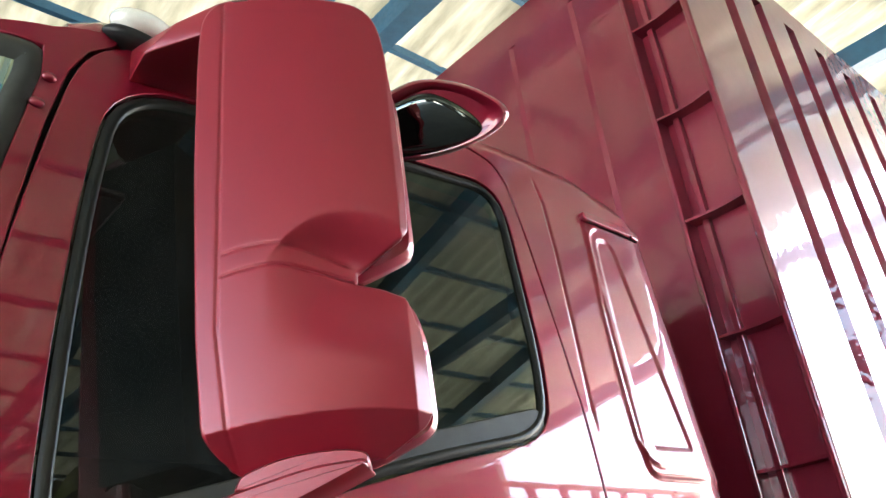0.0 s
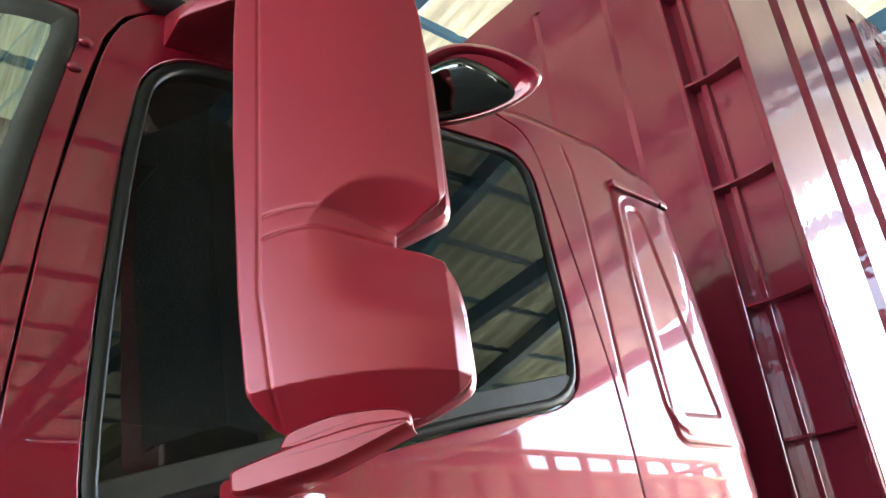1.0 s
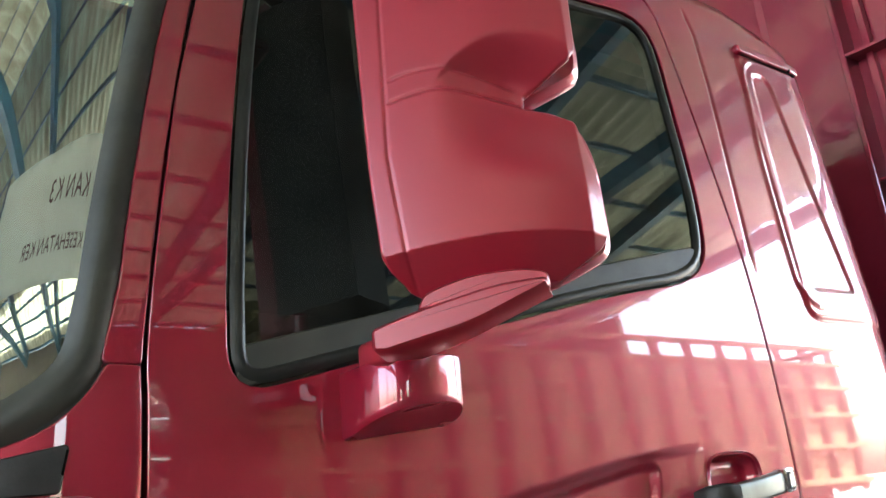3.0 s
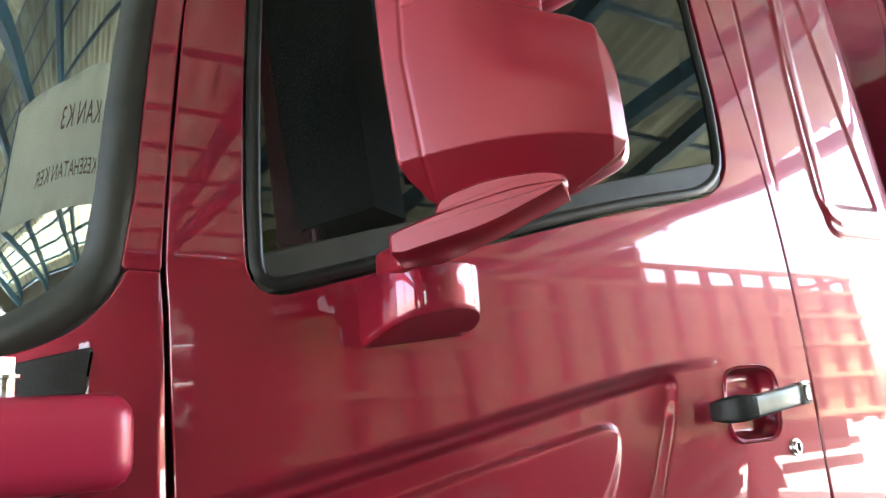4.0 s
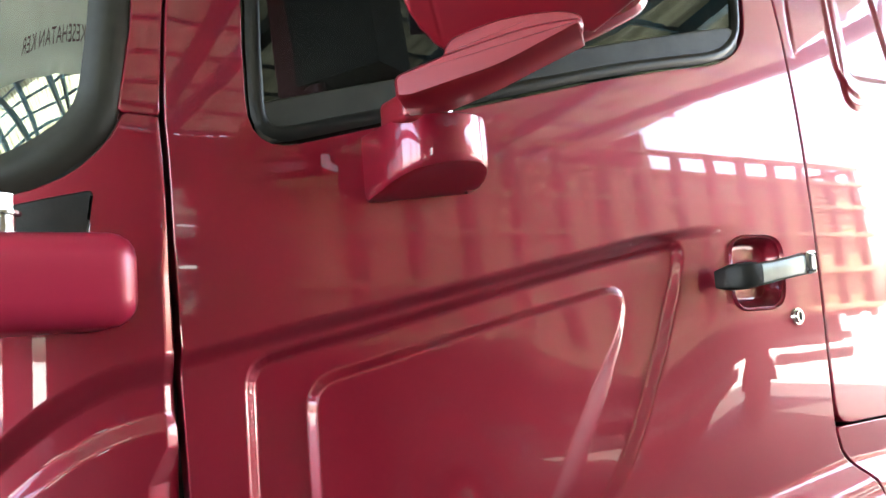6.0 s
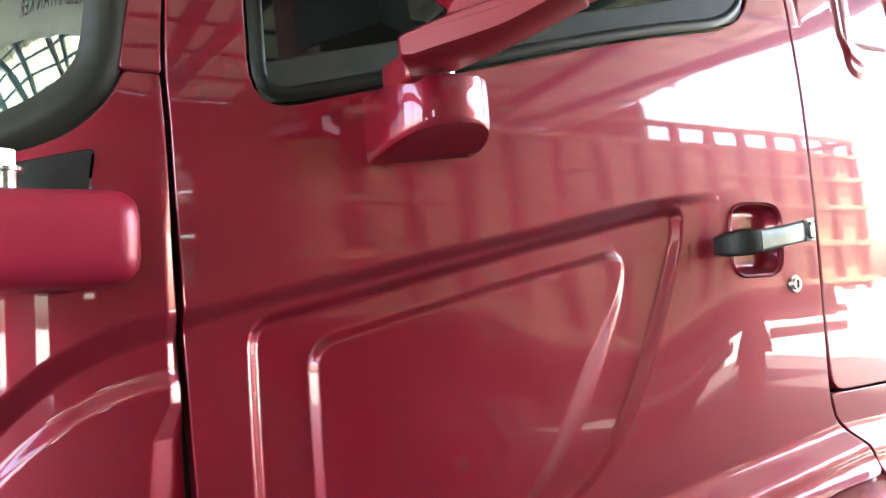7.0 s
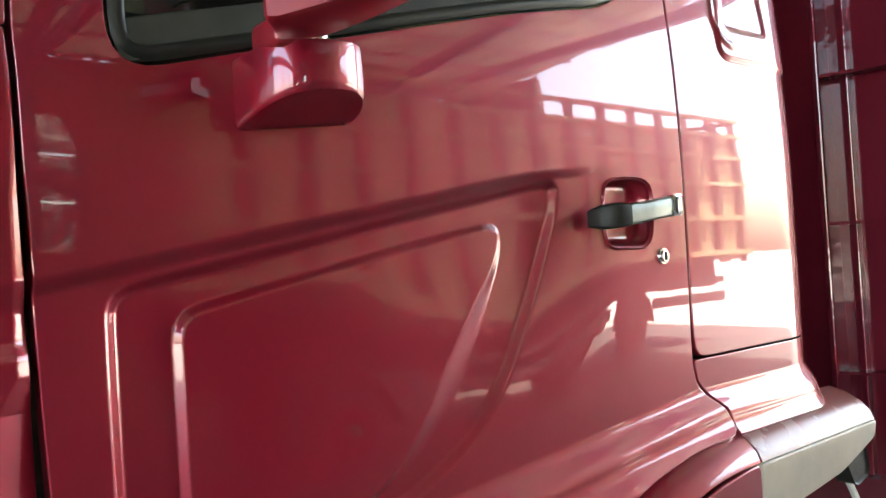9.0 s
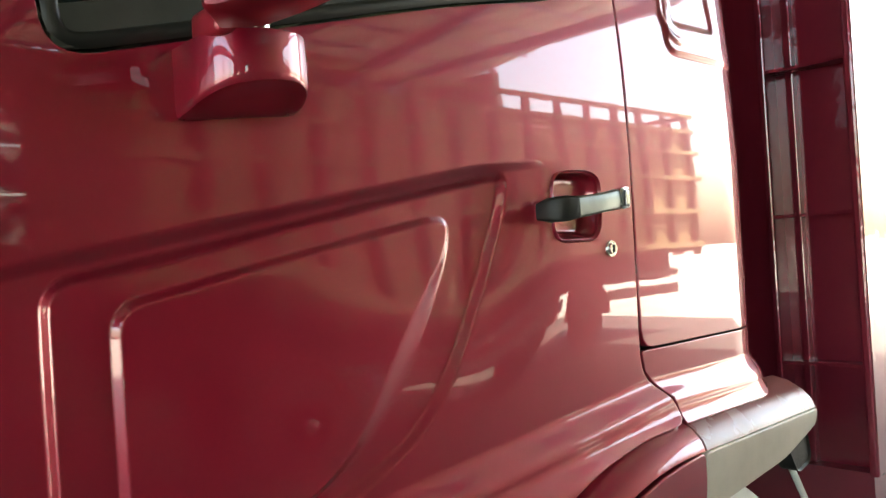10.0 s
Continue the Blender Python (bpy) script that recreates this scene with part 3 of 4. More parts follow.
def mirror_back(outline, names):
    """Rim and cover on the glass side of the mirror."""
    b = rounded(ccw(outline), [0.004 if u < 0.02 else 0.02 for u, _ in ccw(outline)], 5)
    cb = (sum(p[0] for p in b) / len(b), sum(p[1] for p in b) / len(b))
    ring = lambda k, n: [at_mirror(cb[0] + (x - cb[0]) * k, cb[1] + (z - cb[1]) * k, n - float(bow(x)) - 1.4 * max(0.0, x - 0.095) ** 2) for x, z in b]
    bm = bmesh.new()
    loft(bm, [ring(0.72, -0.048), ring(1.0, -0.0425), ring(1.045, -0.0485), ring(1.05, -0.051), ring(1.05, -0.058), ring(1.03, -0.062), ring(0.97, -0.062), ring(0.95, -0.055)], (False, True))
    part(names[0], bm, RED, side_mirror, "glossy red mirror rim", smooth=True, angle=40)
    bm = bmesh.new()
    loft(bm, [ring(0.985, -0.060), ring(0.985, -0.0635)], (True, True))
    part(names[1], bm, DARK, side_mirror, "black cover over the mirror side")


mirror_back([(-0.015, 1.985), (-0.018, 2.29), (0.0, 2.315), (0.168, 2.31), (0.197, 2.20), (0.2, 2.012), (0.19, 1.999), (0.135, 1.965)], ("upper_rim", "upper_cover"))
mirror_back([(0.0, 1.80), (-0.012, 1.955), (0.07, 1.957), (0.19, 1.942), (0.204, 1.90), (0.207, 1.813), (0.198, 1.799), (0.14, 1.768), (0.03, 1.765)], ("lower_rim", "lower_cover"))
# hidden black wedge added so that the window reflects a dark column
bm = bmesh.new()
shield = [(-0.0226, -0.010), (-0.026, -0.035), (-0.043, -0.145), (0.02, -0.16), (0.06, -0.07), (-0.015, -0.03)]
loft(bm, [[at_mirror(u + k, z, n) for u, n in shield] for z, k in ((1.825, 0.016), (1.90, 0.010), (2.09, 0.001), (2.20, 0.0), (2.30, 0.004))])
part("reflection_wedge", bm, BLACK, side_mirror, "black wedge added behind the mirror to darken its window reflection")
bm = bmesh.new()
arm_front = rounded([(-0.018, 1.710), (-0.019, 1.730), (0.025, 1.744), (0.095, 1.760), (0.139, 1.762), (0.141, 1.755), (0.071, 1.726), (-0.006, 1.709)], [0.004, 0.006, 0.02, 0.02, 0.004, 0.004, 0.02, 0.004], 4)
arm_back = rounded([(-0.018, 1.710), (-0.019, 1.730), (0.025, 1.744), (0.095, 1.760), (0.139, 1.762), (0.147, 1.757), (0.06, 1.722), (0.02, 1.710)], [0.004, 0.006, 0.02, 0.02, 0.004, 0.004, 0.02, 0.004], 4)
loft(bm, [[at_mirror(x, z, 0.012) for x, z in inside_offset(ccw(arm_front), -0.003)], [at_mirror(x, z, 0.008) for x, z in ccw(arm_front)],
          [at_mirror(x, z, -0.045) for x, z in ccw(arm_back)], [at_mirror(x, z, -0.05) for x, z in inside_offset(ccw(arm_back), -0.003)]])
part("arm", bm, PLASTIC_RED, side_mirror, "curved red mirror arm", smooth=True, angle=40)
bm = bmesh.new()
collar = rounded([(0.022, 1.745), (0.028, 1.760), (0.068, 1.773), (0.120, 1.775), (0.142, 1.769), (0.143, 1.755)], [0.004, 0.008, 0.02, 0.02, 0.006, 0.004], 3)
loft(bm, [[at_mirror(x, z, n) for x, z in inside_offset(ccw(collar), o)] for n, o in ((0.001, -0.002), (-0.002, 0.0), (-0.045, 0.0))])
part("collar", bm, PLASTIC_RED, side_mirror, smooth=True, angle=40)
bm = bmesh.new()
box(bm, (0.197, -0.090, 1.712), (0.232, -0.035, 1.742), 0.007, 3)
part("arm_foot", bm, PLASTIC_RED, side_mirror, smooth=True, angle=40)
bm = bmesh.new()
rod(bm, (0.250, -0.066, 1.70), (0.250, -0.066, 1.74), 0.013, 24)
part("pivot", bm, CHROME, side_mirror, "bright metal pivot", smooth=True)
bm = bmesh.new()
plan = rounded([(0.195, 0.004), (0.194, -0.055), (0.207, -0.089), (0.245, -0.101), (0.286, -0.091), (0.317, -0.05), (0.330, 0.004)], [0, 0.02, 0.03, 0.04, 0.04, 0.05, 0], 6)
base_z = lambda x, y, top: 1.722 + 0.06 * (x - 0.25) if top else 1.654 + 0.10 * (x - 0.25) - 0.22 * min(0.0, y + 0.01)
ctr = (0.255, -0.03)
rr = []
for s, top, dz in ((0.70, False, 0.001), (0.90, False, 0.0), (0.965, False, 0.001), (0.99, False, 0.004), (1.0, False, 0.010), (1.0, True, -0.006), (0.99, True, -0.0015), (0.955, True, 0.0)):
    rr.append([(ctr[0] + (x - ctr[0]) * s, ctr[1] + (y - ctr[1]) * s, base_z(x, y, top) + dz) for x, y in plan])
loft(bm, rr)
part("mirror_base", bm, RED, side_mirror, "rounded glossy red mirror base on the door", smooth=True, angle=40)

# screws on the pillar
for px, pz in ((0.051, 2.277), (0.041, 2.233)):
    bm = bmesh.new()
    bmesh.ops.create_uvsphere(bm, u_segments=16, v_segments=8, radius=0.0095, matrix=Matrix.Translation((px - 0.004, float(lean(pz)) - 0.001, pz)) @ Matrix.Diagonal((1, 0.62, 0.72, 1)))
    part("screw", bm, RED, truck, smooth=True)

# upper stay of the door mirror: a broad folded sheet over the window
bm = bmesh.new()
for p in ((0.145, 0.05, 2.318), (0.27, 0.05, 2.335), (0.138, -0.025, 2.316), (0.163, -0.06, 2.331), (0.19, -0.10, 2.322), (0.145, 0.045, 2.374), (0.27, 0.05, 2.39), (0.163, -0.06, 2.353), (0.205, -0.11, 2.374), (0.26, -0.13, 2.36), (0.24, -0.13, 2.325)):
    bm.verts.new(p)
bmesh.ops.convex_hull(bm, input=bm.verts[:])
bmesh.ops.dissolve_limit(bm, angle_limit=0.12, verts=bm.verts[:], edges=bm.edges[:])
bmesh.ops.bevel(bm, geom=bm.edges[:], offset=0.003, segments=2, profile=0.5, affect="EDGES")
part("upper_stay", bm, PLASTIC_RED, side_mirror, "red upper stay of the mirror", smooth=True, angle=40)

# kerb mirror over the door
KD = Vector((0.604, 0.553, 0.575)).normalized()
KR = KD.cross(Vector((0, 0, 1))).normalized()
KU = KR.cross(KD)
KC = Vector((0.555, -0.164, 2.312))
turn = radians(-7)
KR, KU = KR * math.cos(turn) - KU * math.sin(turn), KU * math.cos(turn) + KR * math.sin(turn)


def at_kerb(a, b, d):
    return KC + KR * a + KU * b + KD * d


shell2 = rounded([(-0.135, 0.045), (-0.05, 0.062), (0.02, 0.034), (0.068, -0.012), (0.070, -0.034), (0.03, -0.054), (-0.04, -0.062), (-0.135, -0.05)], [0.03, 0.03, 0.04, 0.02, 0.02, 0.04, 0.05, 0.03], 5)
glass2 = rounded([(-0.128, 0.028), (-0.045, 0.040), (-0.012, 0.018), (0.022, -0.020), (0.026, -0.044), (-0.04, -0.054), (-0.128, -0.044)], [0.03, 0.03, 0.05, 0.03, 0.02, 0.05, 0.03], 5)
bm = bmesh.new()
cc = (-0.03, 0.0)
loft(bm, [[at_kerb(cc[0] + (a - cc[0]) * k, cc[1] + (b - cc[1]) * k, d) for a, b in shell2] for k, d in ((0.70, 0.0), (0.80, -0.007), (0.90, -0.009), (0.965, -0.004), (1.0, 0.009), (0.98, 0.024), (0.85, 0.05), (0.5, 0.07), (0.15, 0.075))])
kerb = part("kerb_mirror", bm, RED, truck, "rounded red kerb mirror over the door", smooth=True, angle=45)
bm = bmesh.new()
cg = (-0.05, -0.005)
loft(bm, [[at_kerb(cg[0] + (a - cg[0]) * k, cg[1] + (b - cg[1]) * k, d) for a, b in glass2] for k, d in ((1.0, -0.006), (0.97, -0.010), (0.7, -0.014), (0.3, -0.016), (0.05, -0.0165))])
part("kerb_glass", bm, DARKMIRROR, kerb, "dark convex mirror glass", smooth=True, angle=60)
bm = bmesh.new()
rod(bm, at_kerb(-0.06, 0.02, 0.05), (0.50, 0.06, 2.46), 0.014, 16)
part("kerb_stay", bm, RED, kerb, smooth=True)

# marker lamp on the roof edge
bm = bmesh.new()
bmesh.ops.create_uvsphere(bm, u_segments=28, v_segments=14, radius=1, matrix=pose(0.158, 0.040, 2.413, 25, 0, 8) @ Matrix.Diagonal((0.048, 0.034, 0.024, 1)))
lamp = part("marker_lamp", bm, CLEAR, truck, "clear marker lamp on the roof edge", smooth=True)
bm = bmesh.new()
bmesh.ops.create_uvsphere(bm, u_segments=24, v_segments=12, radius=1, matrix=pose(0.154, 0.050, 2.393, 25, 0, 8) @ Matrix.Diagonal((0.050, 0.034, 0.018, 1)))
part("lamp_base", bm, BLACK, lamp, "black lamp base", smooth=True)
# ---- cargo box ----
BX, BY, BOX_TOP, BOX_LOW = 1.744, -0.062, 3.75, 0.96
bm = bmesh.new()
ys = [(0.145, 0.0)]
for k in range(7):
    y = 0.325 + 0.295 * k
    ys += [(y - 0.004, 0.0), (y, 0.006), (y + 0.012, 0.006), (y + 0.03, 0.0)]
ys.append((2.3, 0.0))
for (ya, da), (yb, db) in zip(ys, ys[1:]):
    for lo, hi, k in ((BOX_LOW, 3.61, 1), (3.61, BOX_TOP, 0)):
        bm.faces.new([bm.verts.new((BX + 0.012 + d * k, y, z)) for y, d, z in ((ya, da, lo), (yb, db, lo), (yb, db, hi), (ya, da, hi))])
    if da or db:
        bm.faces.new([bm.verts.new((BX + 0.012 + d, y, 3.61)) for y, d in ((ya, da), (yb, db), (yb, 0.0), (ya, 0.0))])
bmesh.ops.remove_doubles(bm, verts=bm.verts, dist=0.0002)
bmesh.ops.recalc_face_normals(bm, faces=bm.faces)
cargo = part("cargo_box", bm, RED_BOX, truck, "tall ribbed dark red steel cargo box")
# side wall with upright pressings
bm = bmesh.new()
xs = [(1.735, 0.0)]
x = 2.07
while x < 9.0:
    xs += [(x - 0.012, 0.0), (x, 0.035), (x + 0.06, 0.035), (x + 0.072, 0.0)]
    x += 0.265
xs.append((9.2, 0.0))
for (xa, da), (xb, db) in zip(xs, xs[1:]):
    v = [bm.verts.new((q, BY + d, zz)) for q, d, zz in ((xa, da, 1.05), (xb, db, 1.05), (xb, db, 3.637), (xa, da, 3.637))]
    bm.faces.new(v)
    if da or db:
        bm.faces.new([bm.verts.new((q, BY + d, 3.637)) for q, d in ((xa, da), (xb, db), (xb, 0.0), (xa, 0.0))])
for lo, hi in ((3.637, BOX_TOP), (BOX_LOW, 1.05)):
    bm.faces.new([bm.verts.new((q, BY, zz)) for q, zz in ((1.735, lo), (9.2, lo), (9.2, hi), (1.735, hi))])
part("box_side", bm, RED_BOX, cargo, "glossy red side wall with upright pressings")
# corner post: two flanges, a recessed web and gussets
part("corner_flange", boxed((1.718, -0.072, BOX_LOW), (1.80, -0.05, BOX_TOP), 0.006, 2), RED_BOX, cargo)
part("inner_flange", boxed((1.735, 0.135, BOX_LOW), (1.80, 0.152, BOX_TOP), 0.004, 2), RED_BOX, cargo)
part("post_web", boxed((1.795, -0.05, BOX_LOW), (1.81, 0.14, BOX_TOP)), RED_BOX, cargo)
part("web_strip", boxed((1.775, 0.085, BOX_LOW), (1.80, 0.105, BOX_TOP), 0.003), RED_BOX, cargo)
for k in range(9):
    z = 3.30 - 0.35 * k
    bm = bmesh.new()
    pts = [(1.738 + 0.012 * math.sin(math.pi * j / 8), -0.052 + 0.19 * j / 8) for j in range(9)] + [(1.80, 0.138), (1.80, -0.052)]
    loft(bm, [[(px, py, z + dz) for px, py in pts] for dz in (-0.004, 0.004)])
    part("gusset", bm, RED_BOX, cargo)
part("box_floor", boxed((1.75, -0.05, BOX_LOW - 0.12), (9.2, 2.3, BOX_LOW)), RED_BOX, cargo)
part("box_far_side", boxed((1.75, 2.28, BOX_LOW), (9.2, 2.3, BOX_TOP)), RED_BOX, cargo)

# wheel arch flare and step guard
FLARE = [(0.02, 1.222), (-0.012, 1.214), (-0.040, 1.198), (-0.056, 1.182), (-0.063, 1.165)]


def flare(name, x0, x1, label, material, low=None, n=24):
    """The rounded top of the trim along the lower edge of the cab; its front part dips like the arch below it."""
    bm = bmesh.new()
    rows = []
    for k in range(n + 1):
        x = x0 + (x1 - x0) * k / n
        dip = low(x) if low else 0.0
        rows.append([bm.verts.new((x, y, z - dip)) for y, z in FLARE])
    for a, b in zip(rows, rows[1:]):
        for i in range(len(FLARE) - 1):
            bm.faces.new((a[i], a[i + 1], b[i + 1], b[i]))
    for row in (rows[0], rows[-1]):
        x = row[0].co.x
        bm.faces.new(row + [bm.verts.new((x, 0.02, row[-1].co.z))])
    bmesh.ops.recalc_face_normals(bm, faces=bm.faces)
    return part(name, bm, material, truck, label, smooth=True, angle=50)


dip = lambda x: 0.9 * max(0.0, 0.98 - x) ** 2
flare("guard_top", 1.025, 1.437, "rounded reddish top of the step guard, paled by painted glare", TRIM)
flare("wheel_arch", 0.45, 1.019, "glossy dark red wheel arch flare", RED, dip)
# guard face: the reflection of the bright ground is put into its colour
skin("guard_face", rounded([(1.022, 1.160), (1.437, 1.160), (1.43, 1.135), (1.305, 1.095), (1.081, 1.07), (1.022, 1.066)], [0, 0.004, 0.01, 0.02, 0.03, 0]), lambda x, z: -0.066 + 0.25 * np.maximum(0, 1.15 - z) ** 1.3, GUARD, truck,
     step=0.02, lip=0.004, depth=0.03, label="face of the step guard, pale with painted ground reflection")
skin("arch_face", rounded([(1.016, 1.160), (0.98, 1.158), (0.9, 1.148), (0.8, 1.125), (0.7, 1.085), (0.6, 1.03), (0.5, 0.95), (0.6, 0.90), (0.8, 1.02), (0.9, 1.06), (1.016, 1.085)], 0.01),
     lambda x, z: -0.064 + 0.25 * np.maximum(0, 1.12 - z) ** 1.3, RED, truck, step=0.02, lip=0.004, depth=0.03)
bm = bmesh.new()
loop = rounded([(1.36, 1.115), (1.41, 1.035), (1.475, 1.05), (1.46, 1.115)], 0.02)
loft(bm, [[(x, y, z) for x, z in inside_offset(ccw(loop), o)] for y, o in ((-0.03, -0.004), (-0.034, 0.0), (0.0, 0.0))])
part("step_bracket", bm, BLACK, truck, "black bracket under the step guard", smooth=True)
bm = bmesh.new()
loft(bm, [[(1.10 + 0.26 * c, y, 1.085 - 0.12 * c * c + d) for c, d in [(k / 8, 0.0) for k in range(9)] + [(k / 8, -0.03 - 0.1 * (1 - k / 8)) for k in range(8, -1, -1)]] for y in (0.0, 0.25)])
part("mudguard", bm, WHITE, truck, "pale mudguard below the cab", smooth=True)
bm = bmesh.new()
rod(bm, (1.44, 0.02, 1.10), (1.56, 0.02, 0.93), 0.007, 12)
part("stay_rod", bm, WHITE, truck, "thin pale stay rod", smooth=True)

# chassis and wheels
TYRE = surface("tyre rubber", (0.015, 0.015, 0.015), (0.03, 0.03, 0.03), 20, (0.7, 0.9))
part("chassis", boxed((-0.3, 0.7, 0.65), (9.0, 1.6, 0.86)), DARK, truck)


def road_wheel(x, y0, y1, parent):
    bm = bmesh.new()
    prof = [(0.29, 0.0), (0.42, -0.01), (0.49, 0.02), (0.50, 0.06), (0.50, 0.22), (0.49, 0.26), (0.42, 0.29), (0.29, 0.28)]
    k = (y1 - y0) / 0.28
    loft(bm, [[(x + r * math.cos(a), y0 + d * k, 0.5 + r * math.sin(a)) for a in [2 * math.pi * j / 40 for j in range(40)]] for r, d in prof])
    w = part("wheel", bm, TYRE, parent, "black tyre", smooth=True)
    bm = bmesh.new()
    loft(bm, [[(x + r * math.cos(a), y1 + d, 0.5 + r * math.sin(a)) for a in [2 * math.pi * j / 32 for j in range(32)]] for r, d in ((0.30, 0.0), (0.27, -0.005), (0.24, -0.06), (0.12, -0.07), (0.10, 0.02), (0.02, 0.03))])
    part("rim", bm, GREYMETAL, w, "grey steel rim", smooth=True)


for wx in (0.25, 5.6, 6.9):
    road_wheel(wx, 0.32, 0.04, truck)
    road_wheel(wx, 1.9, 2.18, truck)

# cabin: dark lining, seat back
part("cabin_floor", boxed((-0.2, 0.15, 1.0), (1.42, 2.1, 1.1)), CABIN, truck)
part("cabin_back", boxed((1.38, 0.2, 1.0), (1.42, 2.1, 2.38)), CABIN, truck)
part("cabin_far_side", boxed((-0.1, 2.1, 1.0), (1.42, 2.14, 2.36)), CABIN, truck)
part("cabin_ceiling", boxed((0.08, 0.15, 2.34), (1.40, 2.1, 2.37)), CABIN, truck)
part("seat", boxed((0.85, 0.45, 1.1), (1.05, 0.95, 2.05), 0.05, 3), CABIN, truck, "dark seat back")
part("dashboard", boxed((-0.2, 0.3, 1.1), (0.1, 2.0, 1.60), 0.04, 3), CABIN, truck)
part("cab_back_wall", boxed((1.462, 0.5, 1.0), (1.475, 2.18, 2.46), 0.004), RED, truck)
part("cab_roof", boxed((0.22, 0.14, 2.435), (1.44, 2.16, 2.47), 0.012), RED, truck)
part("roof_front", boxed((-0.25, 0.34, 2.32), (0.26, 2.16, 2.34), 0.008), RED, truck)
part("cab_far_side", boxed((-0.02, 2.16, 1.0), (1.44, 2.2, 2.44), 0.01), RED, truck)
part("cab_front_panel", boxed((-0.34, 0.34, 0.85), (-0.29, 1.9, 1.60), 0.02), RED, truck)
part("front_bumper", boxed((-0.42, 0.12, 0.45), (-0.2, 2.1, 0.85), 0.04, 3), GUARD, truck)

# ---- the hall ----
CONCRETE = surface("concrete floor", (0.05, 0.047, 0.041), (0.09, 0.085, 0.075), 1.2, (0.6, 0.85), bump=0.002, bump_scale=30)
BLUE = surface("blue steel paint", (0.015, 0.075, 0.13), (0.02, 0.10, 0.18), 6, (0.4, 0.6))
WALL = surface("grey plastered wall", (0.07, 0.058, 0.046), (0.11, 0.093, 0.075), 1.5, (0.8, 0.9), bump=0.002)
WOOD = surface("yellowish timber", (0.33, 0.268, 0.132), (0.45, 0.38, 0.21), 3, (0.6, 0.8), stretch=(1, 1, 5))
DARKWOOD = surface("dark stained timber", (0.085, 0.06, 0.03), (0.14, 0.10, 0.055), 5, (0.6, 0.8), stretch=(1, 1, 5))


def sheet_mat(name, clear):
    m, n, l, p = tree(name)
    f = noisy(n, l, 1.0, 6.0, 0.6, stretch=(4.0, 0.8, 1.0))
    col = ramp(n, l, f, [(0.32, (0.14, 0.135, 0.095)), (0.5, (0.25, 0.245, 0.18)), (0.68, (0.40, 0.39, 0.31))])
    l.new(col, p.inputs["Base Color"])
    p.inputs["Roughness"].default_value = 0.6
    t = n.new("ShaderNodeBsdfTranslucent")
    l.new(col, t.inputs[0])
    mx = n.new("ShaderNodeMixShader")
    mx.inputs[0].default_value = clear
    l.new(p.outputs[0], mx.inputs[1])
    l.new(t.outputs[0], mx.inputs[2])
    l.new(mx.outputs[0], n["Material Output"].inputs[0])
    return m


SHEET, SKYLIGHT = sheet_mat("weathered roof sheet", 0.06), sheet_mat("clearer sheet added for light", 0.5)
bm = bmesh.new()
box(bm, (-400, -400, -0.2), (400, 400, 0.0))
YARD = surface("pale sunlit yard", (0.38, 0.365, 0.33), (0.46, 0.445, 0.41), 0.6, (0.8, 0.95), bump=0.004, bump_scale=12)
tagged(part("ground", bm, YARD), kind="structure", label="pale dusty yard ground", category="ground")
tagged(part("floor", boxed((-9.5, -15.0, 0.0), (14.2, 9.0, 0.004)), CONCRETE), kind="structure", label="dark worn concrete hall floor", category="floor")
HX0, HX1, HY0, HY1, HZ = -14.0, 14.2, -15.0, 9.0, 6.6
RIDGE_Y, RIDGE_Z = -3.0, 8.4
bm = bmesh.new()
n = 446
# added clearer strip: fills the left with light and whitens the windscreen reflection
sky_bm = bmesh.new()
for side, cuts in ((HY0, (HY0, -13.9, -10.6, RIDGE_Y)), (HY1, (HY1, RIDGE_Y))):
    prev = None
    for k in range(n + 1):
        x = HX0 + (HX1 - HX0) * k / n
        dz = 0.035 * math.cos(k * math.pi / 2.5) + 0.02 * math.sin(k * 0.37)
        cur = [(x, y, HZ + (RIDGE_Z - HZ) * (y - side) / (RIDGE_Y - side) + dz) for y in cuts]
        if prev:
            for j in range(len(cuts) - 1):
                to = sky_bm if len(cuts) > 2 and j == 1 and -13.6 < x < 0.2 else bm
                to.faces.new([to.verts.new(p) for p in (prev[j], prev[j + 1], cur[j + 1], cur[j])])
        prev = cur
for b in (bm, sky_bm):
    bmesh.ops.remove_doubles(b, verts=b.verts, dist=0.0005)
tagged(part("roof_sheets", bm, SHEET, smooth=True, angle=180), kind="structure", label="weathered translucent corrugated roof sheets", category="roof")
tagged(part("skylight", sky_bm, SKYLIGHT, smooth=True, angle=180), kind="structure", label="translucent roof strip added to brighten the hall and the windscreen reflection", category="skylight")
# the side wall is unseen, added at full height to keep sky light out
for name, lo, hi in (("light_block_side", (HX0, HY1, 0), (HX1, HY1 + 0.2, HZ)), ("wall_end", (HX1 - 0.2, HY0, 0), (HX1, -12.3, HZ + 0.25))):
    tagged(part(name, boxed(lo, hi), WALL), kind="structure", label="assumed plastered hall wall that shuts out light", category="wall")


# unseen end wall added to dim that side; its openings are sized for fill
bm = bmesh.new()
y = HY0
for a, b, hi in ((-13.8, -3.3, 5.9), (-2.9, 7.6, 5.9), (HY1, HY1, 0.0)):
    box(bm, (HX0 - 0.2, y, 0), (HX0, a, HZ + 0.1))
    if b > a:
        box(bm, (HX0 - 0.2, a, hi), (HX0, b, HZ + 0.1))
    y = b
tagged(part("light_block_front", bm, WALL), kind="structure", label="assumed grey end wall with two wide openings that limits light", category="wall")

